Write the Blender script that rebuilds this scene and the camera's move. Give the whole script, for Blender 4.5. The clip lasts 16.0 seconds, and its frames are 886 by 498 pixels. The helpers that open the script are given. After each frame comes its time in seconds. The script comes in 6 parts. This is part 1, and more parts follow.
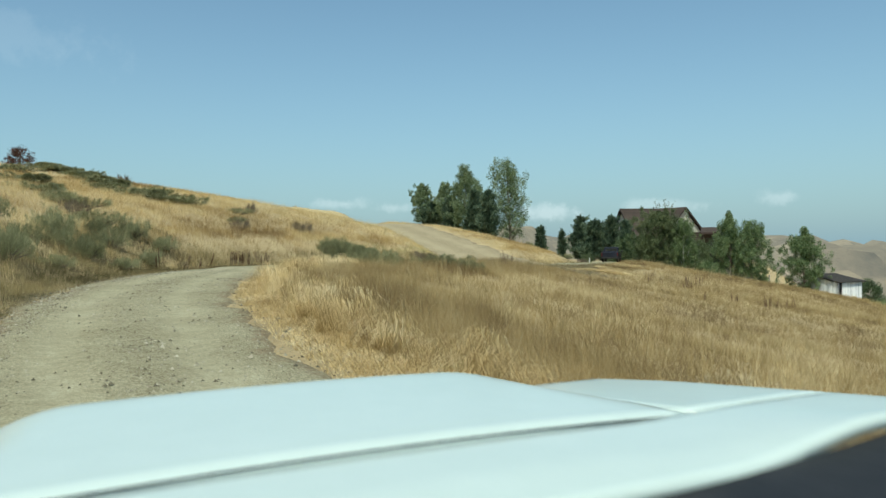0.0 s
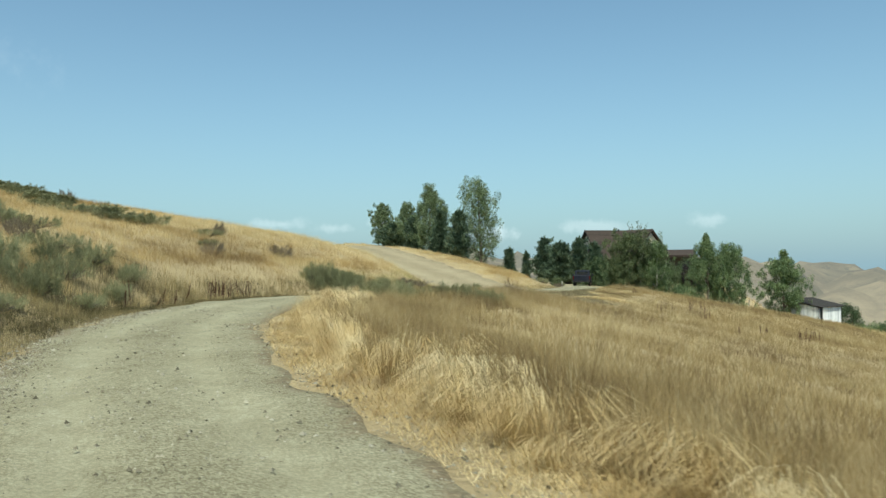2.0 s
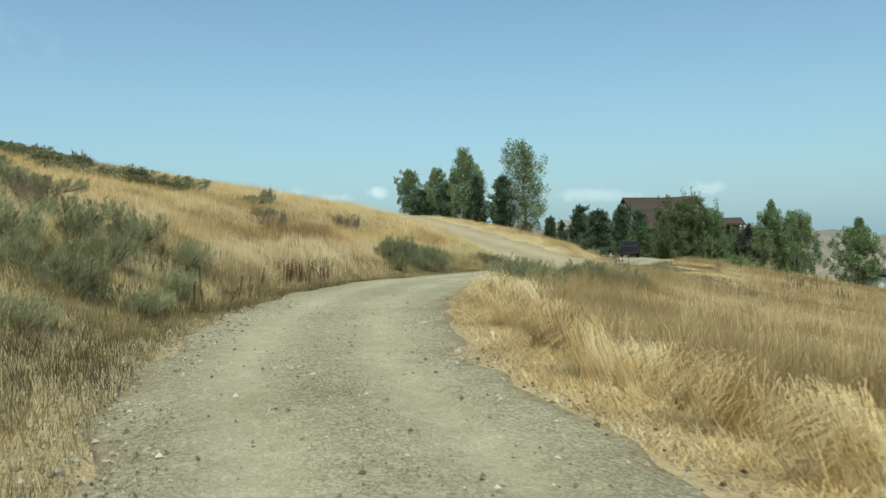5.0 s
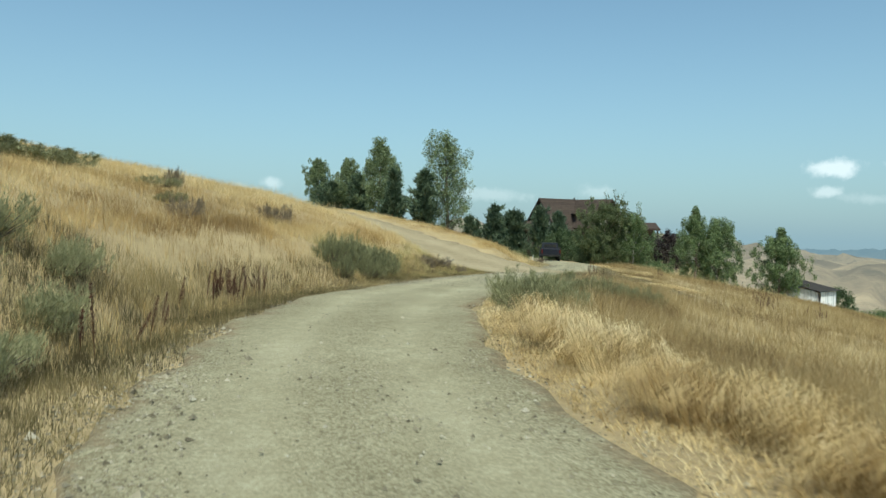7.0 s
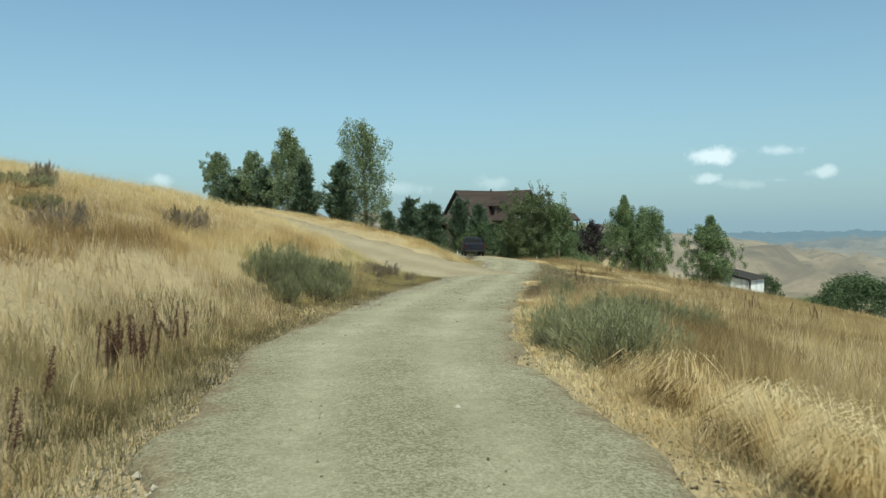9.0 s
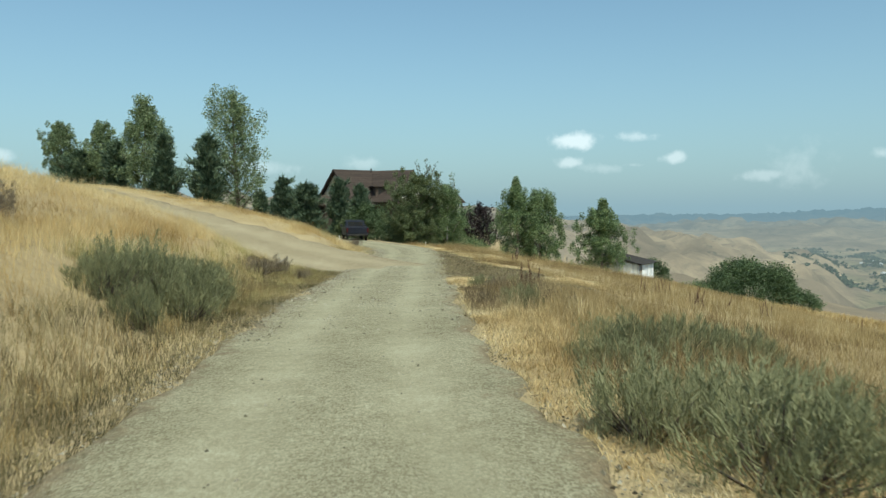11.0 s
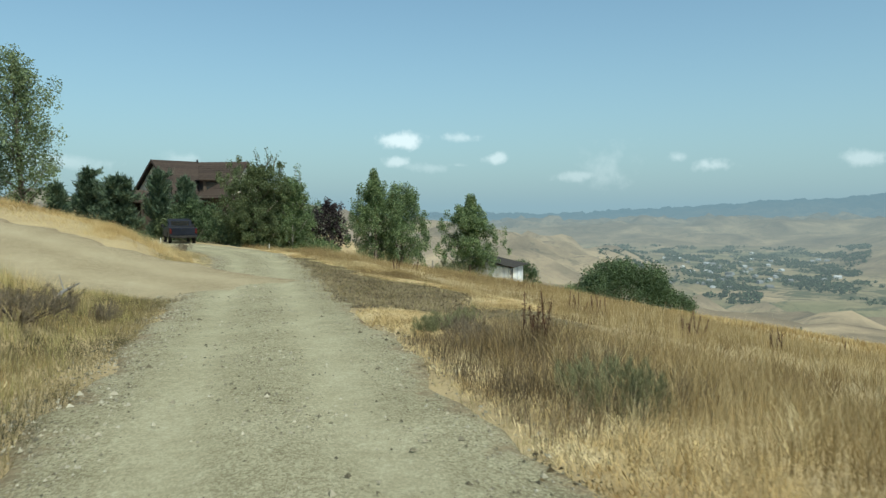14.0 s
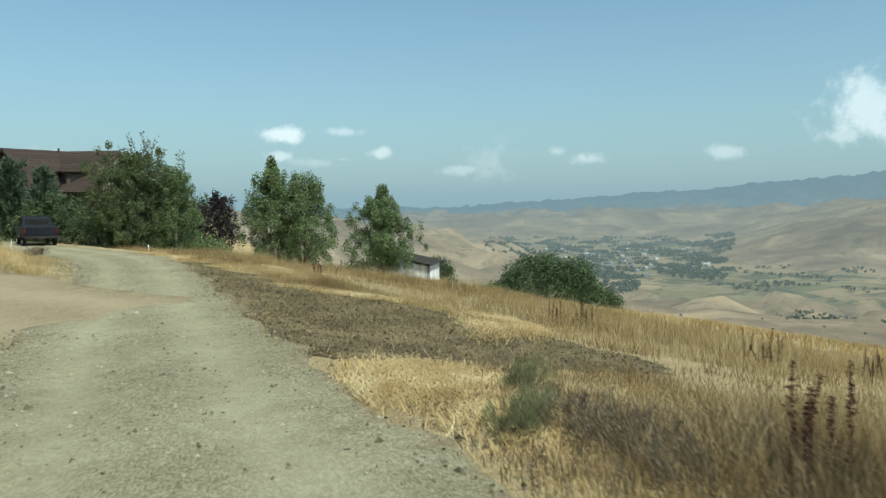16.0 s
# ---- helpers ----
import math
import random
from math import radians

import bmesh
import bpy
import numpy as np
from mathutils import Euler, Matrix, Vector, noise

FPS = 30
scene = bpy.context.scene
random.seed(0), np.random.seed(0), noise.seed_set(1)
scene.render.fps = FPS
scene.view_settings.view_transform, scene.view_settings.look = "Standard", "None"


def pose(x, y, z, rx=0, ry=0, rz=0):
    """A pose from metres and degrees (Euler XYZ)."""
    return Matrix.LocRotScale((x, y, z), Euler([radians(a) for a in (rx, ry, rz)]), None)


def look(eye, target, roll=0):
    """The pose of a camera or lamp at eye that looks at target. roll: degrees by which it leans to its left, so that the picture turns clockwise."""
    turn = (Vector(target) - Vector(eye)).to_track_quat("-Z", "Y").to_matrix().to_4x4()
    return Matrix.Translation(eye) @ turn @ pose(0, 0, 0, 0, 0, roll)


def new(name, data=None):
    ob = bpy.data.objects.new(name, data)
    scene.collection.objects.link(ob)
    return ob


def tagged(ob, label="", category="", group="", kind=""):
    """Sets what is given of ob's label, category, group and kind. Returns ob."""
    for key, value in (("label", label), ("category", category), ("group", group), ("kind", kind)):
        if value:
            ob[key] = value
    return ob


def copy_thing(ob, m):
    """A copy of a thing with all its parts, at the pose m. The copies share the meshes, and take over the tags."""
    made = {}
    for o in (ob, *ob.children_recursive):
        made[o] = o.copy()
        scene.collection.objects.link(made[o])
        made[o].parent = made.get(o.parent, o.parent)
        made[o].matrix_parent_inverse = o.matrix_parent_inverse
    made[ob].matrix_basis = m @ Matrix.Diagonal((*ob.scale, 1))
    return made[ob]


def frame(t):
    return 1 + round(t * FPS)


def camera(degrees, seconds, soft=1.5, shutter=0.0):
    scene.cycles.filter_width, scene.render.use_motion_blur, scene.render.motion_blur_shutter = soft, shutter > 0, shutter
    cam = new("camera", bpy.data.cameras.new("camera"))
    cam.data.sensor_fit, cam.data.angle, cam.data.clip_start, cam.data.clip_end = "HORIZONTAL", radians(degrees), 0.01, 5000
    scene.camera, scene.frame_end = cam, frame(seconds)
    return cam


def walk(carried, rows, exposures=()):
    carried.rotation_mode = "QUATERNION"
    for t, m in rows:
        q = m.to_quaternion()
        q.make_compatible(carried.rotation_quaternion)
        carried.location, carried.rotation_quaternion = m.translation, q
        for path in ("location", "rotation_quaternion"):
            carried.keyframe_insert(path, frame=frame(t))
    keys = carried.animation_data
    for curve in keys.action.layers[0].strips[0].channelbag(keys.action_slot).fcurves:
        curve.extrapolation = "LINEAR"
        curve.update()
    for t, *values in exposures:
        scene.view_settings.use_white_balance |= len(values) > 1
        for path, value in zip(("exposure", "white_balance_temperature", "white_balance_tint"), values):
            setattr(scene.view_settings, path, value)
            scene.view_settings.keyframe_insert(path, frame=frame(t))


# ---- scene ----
cam = camera(59.7, 16.0, 1.4, 0.3)

PATH = [
    (0, (0.45, 0.318, 1.001), (0.444, 2.318, 1.002), -0.5),
    (0.5, (-0.265, 1.455, 1.139), (-0.262, 3.455, 1.135), -0.8),
    (1, (-1.045, 2.75, 1.196), (-1.0, 4.75, 1.212), 0.2),
    (1.5, (-1.778, 4.061, 1.276), (-1.666, 6.057, 1.315), 0.9),
    (2, (-2.447, 5.218, 1.339), (-2.296, 7.211, 1.392), -0.5),
    (2.5, (-3.09, 6.33, 1.354), (-2.965, 8.326, 1.397), -0.1),
    (3, (-3.768, 7.649, 1.444), (-3.696, 9.647, 1.461), 1.1),
    (3.5, (-4.417, 8.863, 1.446), (-4.359, 10.862, 1.435), 1.4),
    (6, (-6.636, 14.409, 1.686), (-6.392, 16.394, 1.643), -1.8),
    (6.5, (-6.983, 15.846, 1.72), (-6.64, 17.815, 1.648), 0.4),
    (7, (-7.316, 17.474, 1.75), (-6.895, 19.429, 1.712), 1.2),
    (7.5, (-7.561, 18.969, 1.838), (-7.105, 20.916, 1.823), 0.4),
    (8, (-7.71, 20.433, 1.931), (-7.196, 22.366, 1.938), 0.1),
    (8.5, (-7.786, 21.774, 1.974), (-7.203, 23.687, 1.97), -0.6),
    (9, (-7.792, 23.016, 2.029), (-7.122, 24.9, 1.975), -0.4),
    (11.5, (-6.54, 29.607, 2.142), (-5.494, 31.308, 2.04), -0.6),
    (12, (-6.115, 30.983, 2.136), (-4.992, 32.635, 2.036), -1.1),
    (12.5, (-5.658, 32.435, 2.128), (-4.458, 34.031, 2.022), -0.6),
    (13, (-5.148, 33.778, 2.112), (-3.895, 35.333, 2.002), -0.3),
    (13.5, (-4.513, 35.265, 2.043), (-3.214, 36.782, 1.939), 0.1),
    (14, (-3.909, 36.542, 2.003), (-2.575, 38.028, 1.895), -0.0),
    (14.5, (-3.273, 37.811, 1.966), (-1.905, 39.264, 1.835), -0.5),
    (15, (-2.526, 39.296, 1.923), (-1.129, 40.72, 1.782), -0.5),
    (15.5, (-1.815, 40.677, 1.882), (-0.338, 42.018, 1.743), -0.6),
    (16, (-1.024, 42.102, 1.824), (0.513, 43.376, 1.7), -0.6),
]
walk(cam, [(t, look(eye, aim, roll)) for t, eye, aim, roll in PATH], [(0, 0.04, 6120, -1), (2.5, 0.2, 6120, -1), (6, 0.16, 6120, -1), (9, 0.1, 6120, -1), (16, 0.1, 6120, -1)])

# ---- the lie of the land: road lines and ground height ----
MAIN_LINE = [(9.0, -14, -1.45), (4.6, -5.0, -1.0), (1.2, 0.8, -.68), (-1.2, 5, -.42), (-3.1, 9, -.22), (-4.6, 12.5, -.05), (-5.9, 16.5, .1),
             (-6.7, 21, .24), (-6.65, 25, .33), (-6.1, 29, .39), (-4.9, 33.5, .36), (-3.1, 37.5, .28), (-1.1, 41.6, .21),
             (2.0, 47.4, .07), (5.0, 53, -.1), (8.8, 60, -.29), (12.2, 66.5, -.34), (15.2, 74, -.44), (17.4, 83, -.6), (19.5, 93, -.74), (22, 103, -.8)]
BRANCH_LINE = [(6.2, 54, -.32), (3.6, 58.4, .17), (1.6, 63.4, .95), (-0.2, 69, 1.7), (-2.0, 75, 2.5), (-4.0, 81.5, 3.3), (-6, 88, 3.9), (-9.5, 96, 4.1), (-14, 105, 3.8), (-20, 116, 2.5)]
HALF = 1.9
BRANCH_HALF = 3.3


def spline(points, step=0.5):
    """Even points along a smooth line through the given ones."""
    p = np.array(points, float)
    q = np.vstack((2 * p[0] - p[1], p, 2 * p[-1] - p[-2]))
    out = []
    for i in range(1, len(q) - 2):
        n = max(2, int(np.linalg.norm(q[i + 1] - q[i]) / step))
        t = np.linspace(0, 1, n, endpoint=False)[:, None]
        out.append(0.5 * (2 * q[i] + (q[i + 1] - q[i - 1]) * t + (2 * q[i - 1] - 5 * q[i] + 4 * q[i + 1] - q[i + 2]) * t * t
                          + (3 * q[i] - q[i - 1] - 3 * q[i + 1] + q[i + 2]) * t ** 3))
    return np.vstack(out + [p[-1:]])


MAIN, BRANCH = spline(MAIN_LINE), spline(BRANCH_LINE)


def beside(line, x, y):
    """Signed distance from a line (right of it positive) and the line's height there."""
    x, y = np.ravel(x), np.ravel(y)
    ahead = np.gradient(line[:, :2], axis=0)
    ahead /= np.linalg.norm(ahead, axis=1)[:, None]
    d, z = np.empty(len(x)), np.empty(len(x))
    for a in range(0, len(x), 4000):
        dx, dy = x[a:a + 4000, None] - line[:, 0], y[a:a + 4000, None] - line[:, 1]
        i = np.argmin(dx * dx + dy * dy, axis=1)
        k = np.arange(len(i))
        side = dx[k, i] * ahead[i, 1] - dy[k, i] * ahead[i, 0]
        d[a:a + 4000] = np.sign(side) * np.sqrt(dx[k, i] ** 2 + dy[k, i] ** 2)
        z[a:a + 4000] = line[i, 2]
    return d, z


def ease(a, b, v):
    t = np.clip((v - a) / (b - a), 0, 1)
    return t * t * (3 - 2 * t)


def waves(x, y, size, seed):
    """Soft rolling relief between -1 and 1, from crossed sines."""
    r = np.random.RandomState(seed)
    total = 0
    for _ in range(7):
        a, ph, k = r.uniform(0, 6.28), r.uniform(0, 6.28), r.uniform(0.6, 1.7) * 6.28 / size
        total = total + np.sin((x * np.cos(a) + y * np.sin(a)) * k + ph + 0.7 * np.sin((x * np.sin(a) - y * np.cos(a)) * k * 0.7 + ph))
    return total / 7


def ground_height(x, y):
    shape = np.shape(x)
    x, y = np.ravel(np.asarray(x, float)), np.ravel(np.asarray(y, float))
    d, zr = beside(MAIN, x, y)
    right, left = np.maximum(d - HALF, 0), np.maximum(-d - HALF, 0)
    fall = -0.185 * (np.sqrt(right ** 2 + 4) - 2) - 0.16 * ease(14, 24, right) * ease(78, 64, y) * ease(46, 54, y) - 0.0003 * np.maximum(right - 40, 0) ** 2
    up = np.maximum(left - 1.0, 0)
    rise = 18 * np.tanh(up * 0.165 / 18) + (2.1 - 0.7 * ease(52, 66, y)) * (1 - np.exp(-up / 5)) + 0.06 * np.minimum(left, 1)
    east = ease(4, 14, x)
    hill = ease(118, 80, y) * east + ease(138, 106, y) * (1 - east) * ease(-18, -6, x) + ease(118, 80, y) * (1 - east) * ease(-6, -18, x) + ease(-6, -18, x) * ease(80, 118, y) * ease(190, 130, y)
    ditch = -0.28 * np.exp(-((left - 1.2) / 0.8) ** 2) * ease(24, 29, y) * ease(40, 37, y)
    z = zr + fall + rise * hill + ditch
    # the branch road, cut into the hill
    b, zb = beside(BRANCH, x, y)
    near = np.abs(b) - BRANCH_HALF
    reach = np.where(b < 0, 5.0 + 11.0 * ease(56, 66, y), 5.0)
    cut = ease(0, 1, np.clip(1 - (near - 0.2) / (reach - 0.2), 0, 1)) * ease(2.0, 4.5, np.abs(d))
    z = z * (1 - cut) + zb * cut
    yard = ease(20, 11, np.hypot(x - 31, y - 110))
    z = z * (1 - yard) - 0.85 * yard
    # the land behind the house drops away, small unevenness everywhere but on the roads
    z = z - 0.004 * np.maximum(y - 122, 0) ** 2
    rough = np.clip(np.minimum(np.abs(d) - HALF, near) / 3, 0, 1)
    z = z + rough * (0.10 * waves(x, y, 7, 1) + 0.25 * waves(x, y, 26, 2))
    # the valley, the rolling hills beyond it and the mountains
    far = np.hypot(x, y - 40)
    az = np.degrees(np.arctan2(x, y - 40))
    crest = np.interp(az, [-180, -60, 0, 10, 30, 37, 41, 48, 55, 60, 180], [20, 20, 24, 24, 10, 0, -10, -30, -56, -112, -112])
    low = -120 - 3 * waves(x, y, 900, 3)
    folds = np.abs(waves(x, y, 330, 6))
    # rolling land before the valley, the long ridge on the near side, the hill beyond on the far right
    first = np.interp(far, [200, 420, 800, 1100], [-34, -52, -84, -118]) + 7 * waves(x, y, 210, 4) + 13 * (np.abs(waves(x, y, 300, 13)) - 0.3) * ease(330, 520, far) + np.interp(az, [0, 40, 55, 62], [34, 26, 14, 0]) * ease(250, 420, far) * ease(900, 500, far)
    ridge = (crest + 118) * ease(430, 930, far) * ease(2300, 1200, far) * (1 + 0.16 * waves(x, y, 420, 5)) + 16 * folds * ease(60, 50, az)
    right_hill = 104 * ease(66, 82, az) * ease(1250, 1750, far) * ease(3000, 2200, far) * (0.8 + 0.5 * folds)
    range_top = np.interp(az, [-180, -60, 30, 50, 58, 65, 72, 80, 95, 180], [60, 60, -30, -22, 15, 62, 95, 165, 200, 120])
    mount = (range_top + 120) * ease(3350, 4350, far) * (0.9 + 0.08 * waves(x, y, 900, 8) + 0.10 * (folds - 0.3))
    tan_hills = np.interp(az, [-180, 36, 48, 56, 64, 180], [90, 60, 92, 108, 116, 116]) * ease(2050, 3000, far) * (0.35 + 0.65 * ease(3900, 3200, far)) * (0.84 + 0.22 * waves(x, y, 640, 9) + 0.30 * (np.abs(waves(x, y, 420, 10)) - 0.3))
    gully = -(24 * (1 - np.abs(waves(x, y, 150, 11))) ** 3 + 11 * (1 - np.abs(waves(x, y, 70, 12))) ** 3) * ease(300, 700, far) * ease(-112, -95, np.maximum(first, low + (crest + 118) * ease(430, 930, far) * ease(2300, 1200, far)) + 200 * ease(2600, 3200, far))
    base = np.maximum(low, first)
    wide = np.maximum(base, low + ridge) + right_hill + np.maximum(mount, tan_hills) + gully
    blend = ease(140, 420, far)
    z = np.maximum(z, -125)
    z = z * (1 - blend) + np.minimum(wide, 260) * blend
    return z.reshape(shape)

# ---- world, sun and exposure ----
SUN_AZ, SUN_EL = 188.0, 55.0
CLOUDS = [  # azimuth, elevation, half width and half height in degrees, density
    (39.0, 4.9, 1.5, 0.58, 0.9),
    (43.3, 5.1, 1.26, 0.38, 0.50),
    (38.4, 3.3, 0.92, 0.42, 0.60),
    (41.1, 2.9, 2.52, 0.42, 0.25),
    (43.0, 3.1, 1.09, 0.29, 0.65),
    (45.8, 3.6, 1.01, 0.42, 0.60),
    (54.0, 2.9, 2.10, 1.68, 0.22),
    (51.9, 2.3, 1.68, 0.42, 0.35),
    (58.7, 3.5, 0.75, 0.42, 0.40),
    (61.0, 2.9, 1.43, 0.55, 0.55),
    (70.4, 3.2, 2.01, 0.50, 0.45),
    (79.3, 5.5, 2.52, 2.52, 0.75),
    (77.9, 4.0, 1.68, 0.59, 0.50),
    (-7.4, 3.4, 1.89, 0.50, 0.35),
    (7.8, 2.7, 1.89, 0.67, 0.45),
    (-3.7, 3.1, 1.68, 0.42, 0.30),
    (23.8, 3.4, 1.68, 0.59, 0.30),
    (16.0, 3.0, 2.52, 0.50, 0.30),
    (-0.5, 3.5, 1.17, 0.46, 0.50),
    (-28.6, 13.7, 5.03, 1.68, 0.08),
]


class Nodes:
    """A short way to write node trees: n('ShaderNodeX', input=value or socket, ...)."""
    def __init__(self, tree):
        self.tree = tree

    def __call__(self, kind, settings=None, **inputs):
        node = self.tree.nodes.new(kind)
        settings = settings or {}
        if "operation" in settings:
            node.operation = settings["operation"]
        if "use_clamp" in settings:
            node.use_clamp = settings["use_clamp"]
        if "data_type" in settings:
            node.data_type, node.blend_type = settings["data_type"], settings["blend_type"]
        if "smooth" in settings:
            node.interpolation_type = "SMOOTHSTEP"
        for key, value in inputs.items():
            slot = node.inputs[int(key[1:])] if key[0] == "i" and key[1:].isdigit() else node.inputs[key.replace("_", " ")]
            if isinstance(value, bpy.types.NodeSocket):
                self.tree.links.new(value, slot)
            else:
                slot.default_value = value
        return node

    def math(self, op, a, b=0.0, c=0.0, clamp=False):
        return self("ShaderNodeMath", {"operation": op, "use_clamp": clamp}, i0=a, i1=b, i2=c).outputs[0]

    def mix(self, fac, a, b, blend="MIX"):
        node = self("ShaderNodeMix", {"data_type": "RGBA", "blend_type": blend}, i0=fac, i6=a, i7=b)
        return node.outputs[2]

    def ramp(self, fac, stops):
        node = self("ShaderNodeValToRGB", i0=fac)
        ramp = node.color_ramp
        while len(ramp.elements) < len(stops):
            ramp.elements.new(0.5)
        for element, (at, colour) in zip(ramp.elements, stops):
            element.position, element.color = at, (*colour, 1) if len(colour) == 3 else colour
        return node.outputs[0]

    def noise(self, scale, detail=4.0, rough=0.6, where=None, distort=0.0):
        node = self("ShaderNodeTexNoise", Scale=scale, Detail=detail, Roughness=rough, Distortion=distort)
        if where is not None:
            self.tree.links.new(where, node.inputs["Vector"])
        return node.outputs[0]

    def link(self, a, b):
        self.tree.links.new(a, b)


world = bpy.data.worlds.new("sky")
scene.world = world
world.use_nodes = True
world.node_tree.nodes.clear()
n = Nodes(world.node_tree)
sky = n("ShaderNodeTexSky")
sky.sky_type, sky.sun_disc, sky.sun_elevation, sky.sun_rotation = "NISHITA", False, radians(SUN_EL), radians(SUN_AZ)
sky.air_density, sky.dust_density, sky.ozone_density, sky.altitude = 1.0, 2.0, 1.0, 700
way = n("ShaderNodeTexCoord").outputs["Generated"]
height = n("ShaderNodeSeparateXYZ", i0=way).outputs[2]
# smoke haze low over the horizon
haze = n.math("POWER", n.math("SUBTRACT", 1.0, n.math("ABSOLUTE", height), clamp=True), 5.0)
colour = n.mix(n.math("MULTIPLY", haze, 0.85), n.mix(1.0, sky.outputs[0], (0.98, 1.07, 1.0, 1), "MULTIPLY"), (2.35, 3.38, 4.05, 1))
billow = n.noise(14.0, 5.0, 0.6, way)
fine = n.noise(45.0, 4.0, 0.6, way)
cover = None
for az, el, wide, tall, dense in CLOUDS:
    a, e = radians(az), radians(el)
    across = (math.cos(a), -math.sin(a), 0)
    upward = (-math.sin(a) * math.sin(e), -math.cos(a) * math.sin(e), math.cos(e))
    ahead = (math.sin(a) * math.cos(e), math.cos(a) * math.cos(e), math.sin(e))
    u = n.math("DIVIDE", n("ShaderNodeVectorMath", {"operation": "DOT_PRODUCT"}, i0=way, i1=across).outputs["Value"], radians(wide))
    v = n.math("DIVIDE", n("ShaderNodeVectorMath", {"operation": "DOT_PRODUCT"}, i0=way, i1=upward).outputs["Value"], radians(tall))
    facing = n.math("GREATER_THAN", n("ShaderNodeVectorMath", {"operation": "DOT_PRODUCT"}, i0=way, i1=ahead).outputs["Value"], 0.5)
    r = n.math("SQRT", n.math("ADD", n.math("MULTIPLY", u, u), n.math("MULTIPLY", v, v)))
    body = n.math("SUBTRACT", 1.25, r)
    body = n.math("ADD", body, n.math("MULTIPLY", n.math("SUBTRACT", n.math("ADD", billow, n.math("MULTIPLY", fine, 0.8)), 0.92), 2.6))
    body = n.math("MULTIPLY", n.math("MULTIPLY", n("ShaderNodeMapRange", {"smooth": True}, i0=body, i1=0.0, i2=1.1).outputs[0], facing), dense * 0.8)
    cover = body if cover is None else n.math("MAXIMUM", cover, body)
colour = n.mix(cover, colour, (7.6, 8.0, 8.2, 1))
back = n("ShaderNodeBackground", Color=colour, Strength=0.125)
n.link(back.outputs[0], n("ShaderNodeOutputWorld").inputs[0])

sun = new("sun", bpy.data.lights.new("sun", "SUN"))
sun.data.energy, sun.data.angle, sun.data.color = 4.2, radians(3.0), (1.0, 0.93, 0.82)
sun.matrix_world = look((0, 0, 60), (-math.sin(radians(SUN_AZ)) * math.cos(radians(SUN_EL)) * 60, -math.cos(radians(SUN_AZ)) * math.cos(radians(SUN_EL)) * 60, 60 - math.sin(radians(SUN_EL)) * 60))

# ---- materials ----


def material(name):
    m = bpy.data.materials.new(name)
    m.use_nodes = True
    m.node_tree.nodes.clear()
    k = Nodes(m.node_tree)
    out = k("ShaderNodeOutputMaterial")
    return m, k, out


def surface(name, stops, scale=3.0, rough=0.8, bump=0.0, bump_scale=20.0, metal=0.0, second=None, island=0.0, each=0.0, soft=0.0, detail=5.0, spec=0.3):
    """Principled surface: colour from noise at two scales, relief, and variation from piece to piece."""
    m, k, out = material(name)
    where = k("ShaderNodeTexCoord").outputs["Object"]
    fac = k.noise(scale, detail, 0.62, where)
    fac = k.math("ADD", k.math("MULTIPLY", fac, 0.65), k.math("MULTIPLY", k.noise(scale * 7.3, 3.0, 0.6, where), 0.35))
    if island:
        fac = k.math("ADD", fac, k.math("MULTIPLY", k.math("SUBTRACT", k("ShaderNodeNewGeometry").outputs["Random Per Island"], 0.5), island))
    if each:
        fac = k.math("ADD", fac, k.math("MULTIPLY", k.math("SUBTRACT", k("ShaderNodeObjectInfo").outputs["Random"], 0.5), each))
    colour = k.ramp(fac, stops)
    shader = k("ShaderNodeBsdfPrincipled", Base_Color=colour, Roughness=rough, Metallic=metal)
    shader.inputs["Specular IOR Level"].default_value = spec
    if bump:
        relief = k("ShaderNodeBump", Strength=bump, Distance=0.02, Height=k.noise(bump_scale, 5.0, 0.65, where))
        k.link(relief.outputs[0], shader.inputs["Normal"])
    result = shader.outputs[0]
    if soft:
        through_leaf = k("ShaderNodeBsdfTranslucent", Color=colour)
        result = k("ShaderNodeMixShader", i0=soft, i1=result, i2=through_leaf.outputs[0]).outputs[0]
    k.link(result, out.inputs[0])
    return m


def grass_material(name, stops, patch=0.12, soft=0.3, blade=0.2):
    """Dry blades: colour varies blade by blade and in patches over the slope."""
    m, k, out = material(name)
    geo = k("ShaderNodeNewGeometry")
    fac = k.math("ADD", k.math("MULTIPLY", k.math("SUBTRACT", k.noise(patch, 3.0, 0.6, geo.outputs["Position"]), 0.5), 1.7),
                 k.math("MULTIPLY", k.math("SUBTRACT", geo.outputs["Random Per Island"], 0.5), blade))
    fac = k.math("ADD", k.math("ADD", fac, 0.53), k.math("MULTIPLY", k.math("SUBTRACT", k.noise(patch * 7, 3.0, 0.6, geo.outputs["Position"]), 0.5), 1.2))
    colour = k.ramp(fac, stops)
    shader = k("ShaderNodeBsdfPrincipled", Base_Color=colour, Roughness=0.6)
    shader.inputs["Specular IOR Level"].default_value = 0.25
    mix = k("ShaderNodeMixShader", i0=soft, i1=shader.outputs[0], i2=k("ShaderNodeBsdfTranslucent", Color=colour).outputs[0])
    k.link(mix.outputs[0], out.inputs[0])
    return m


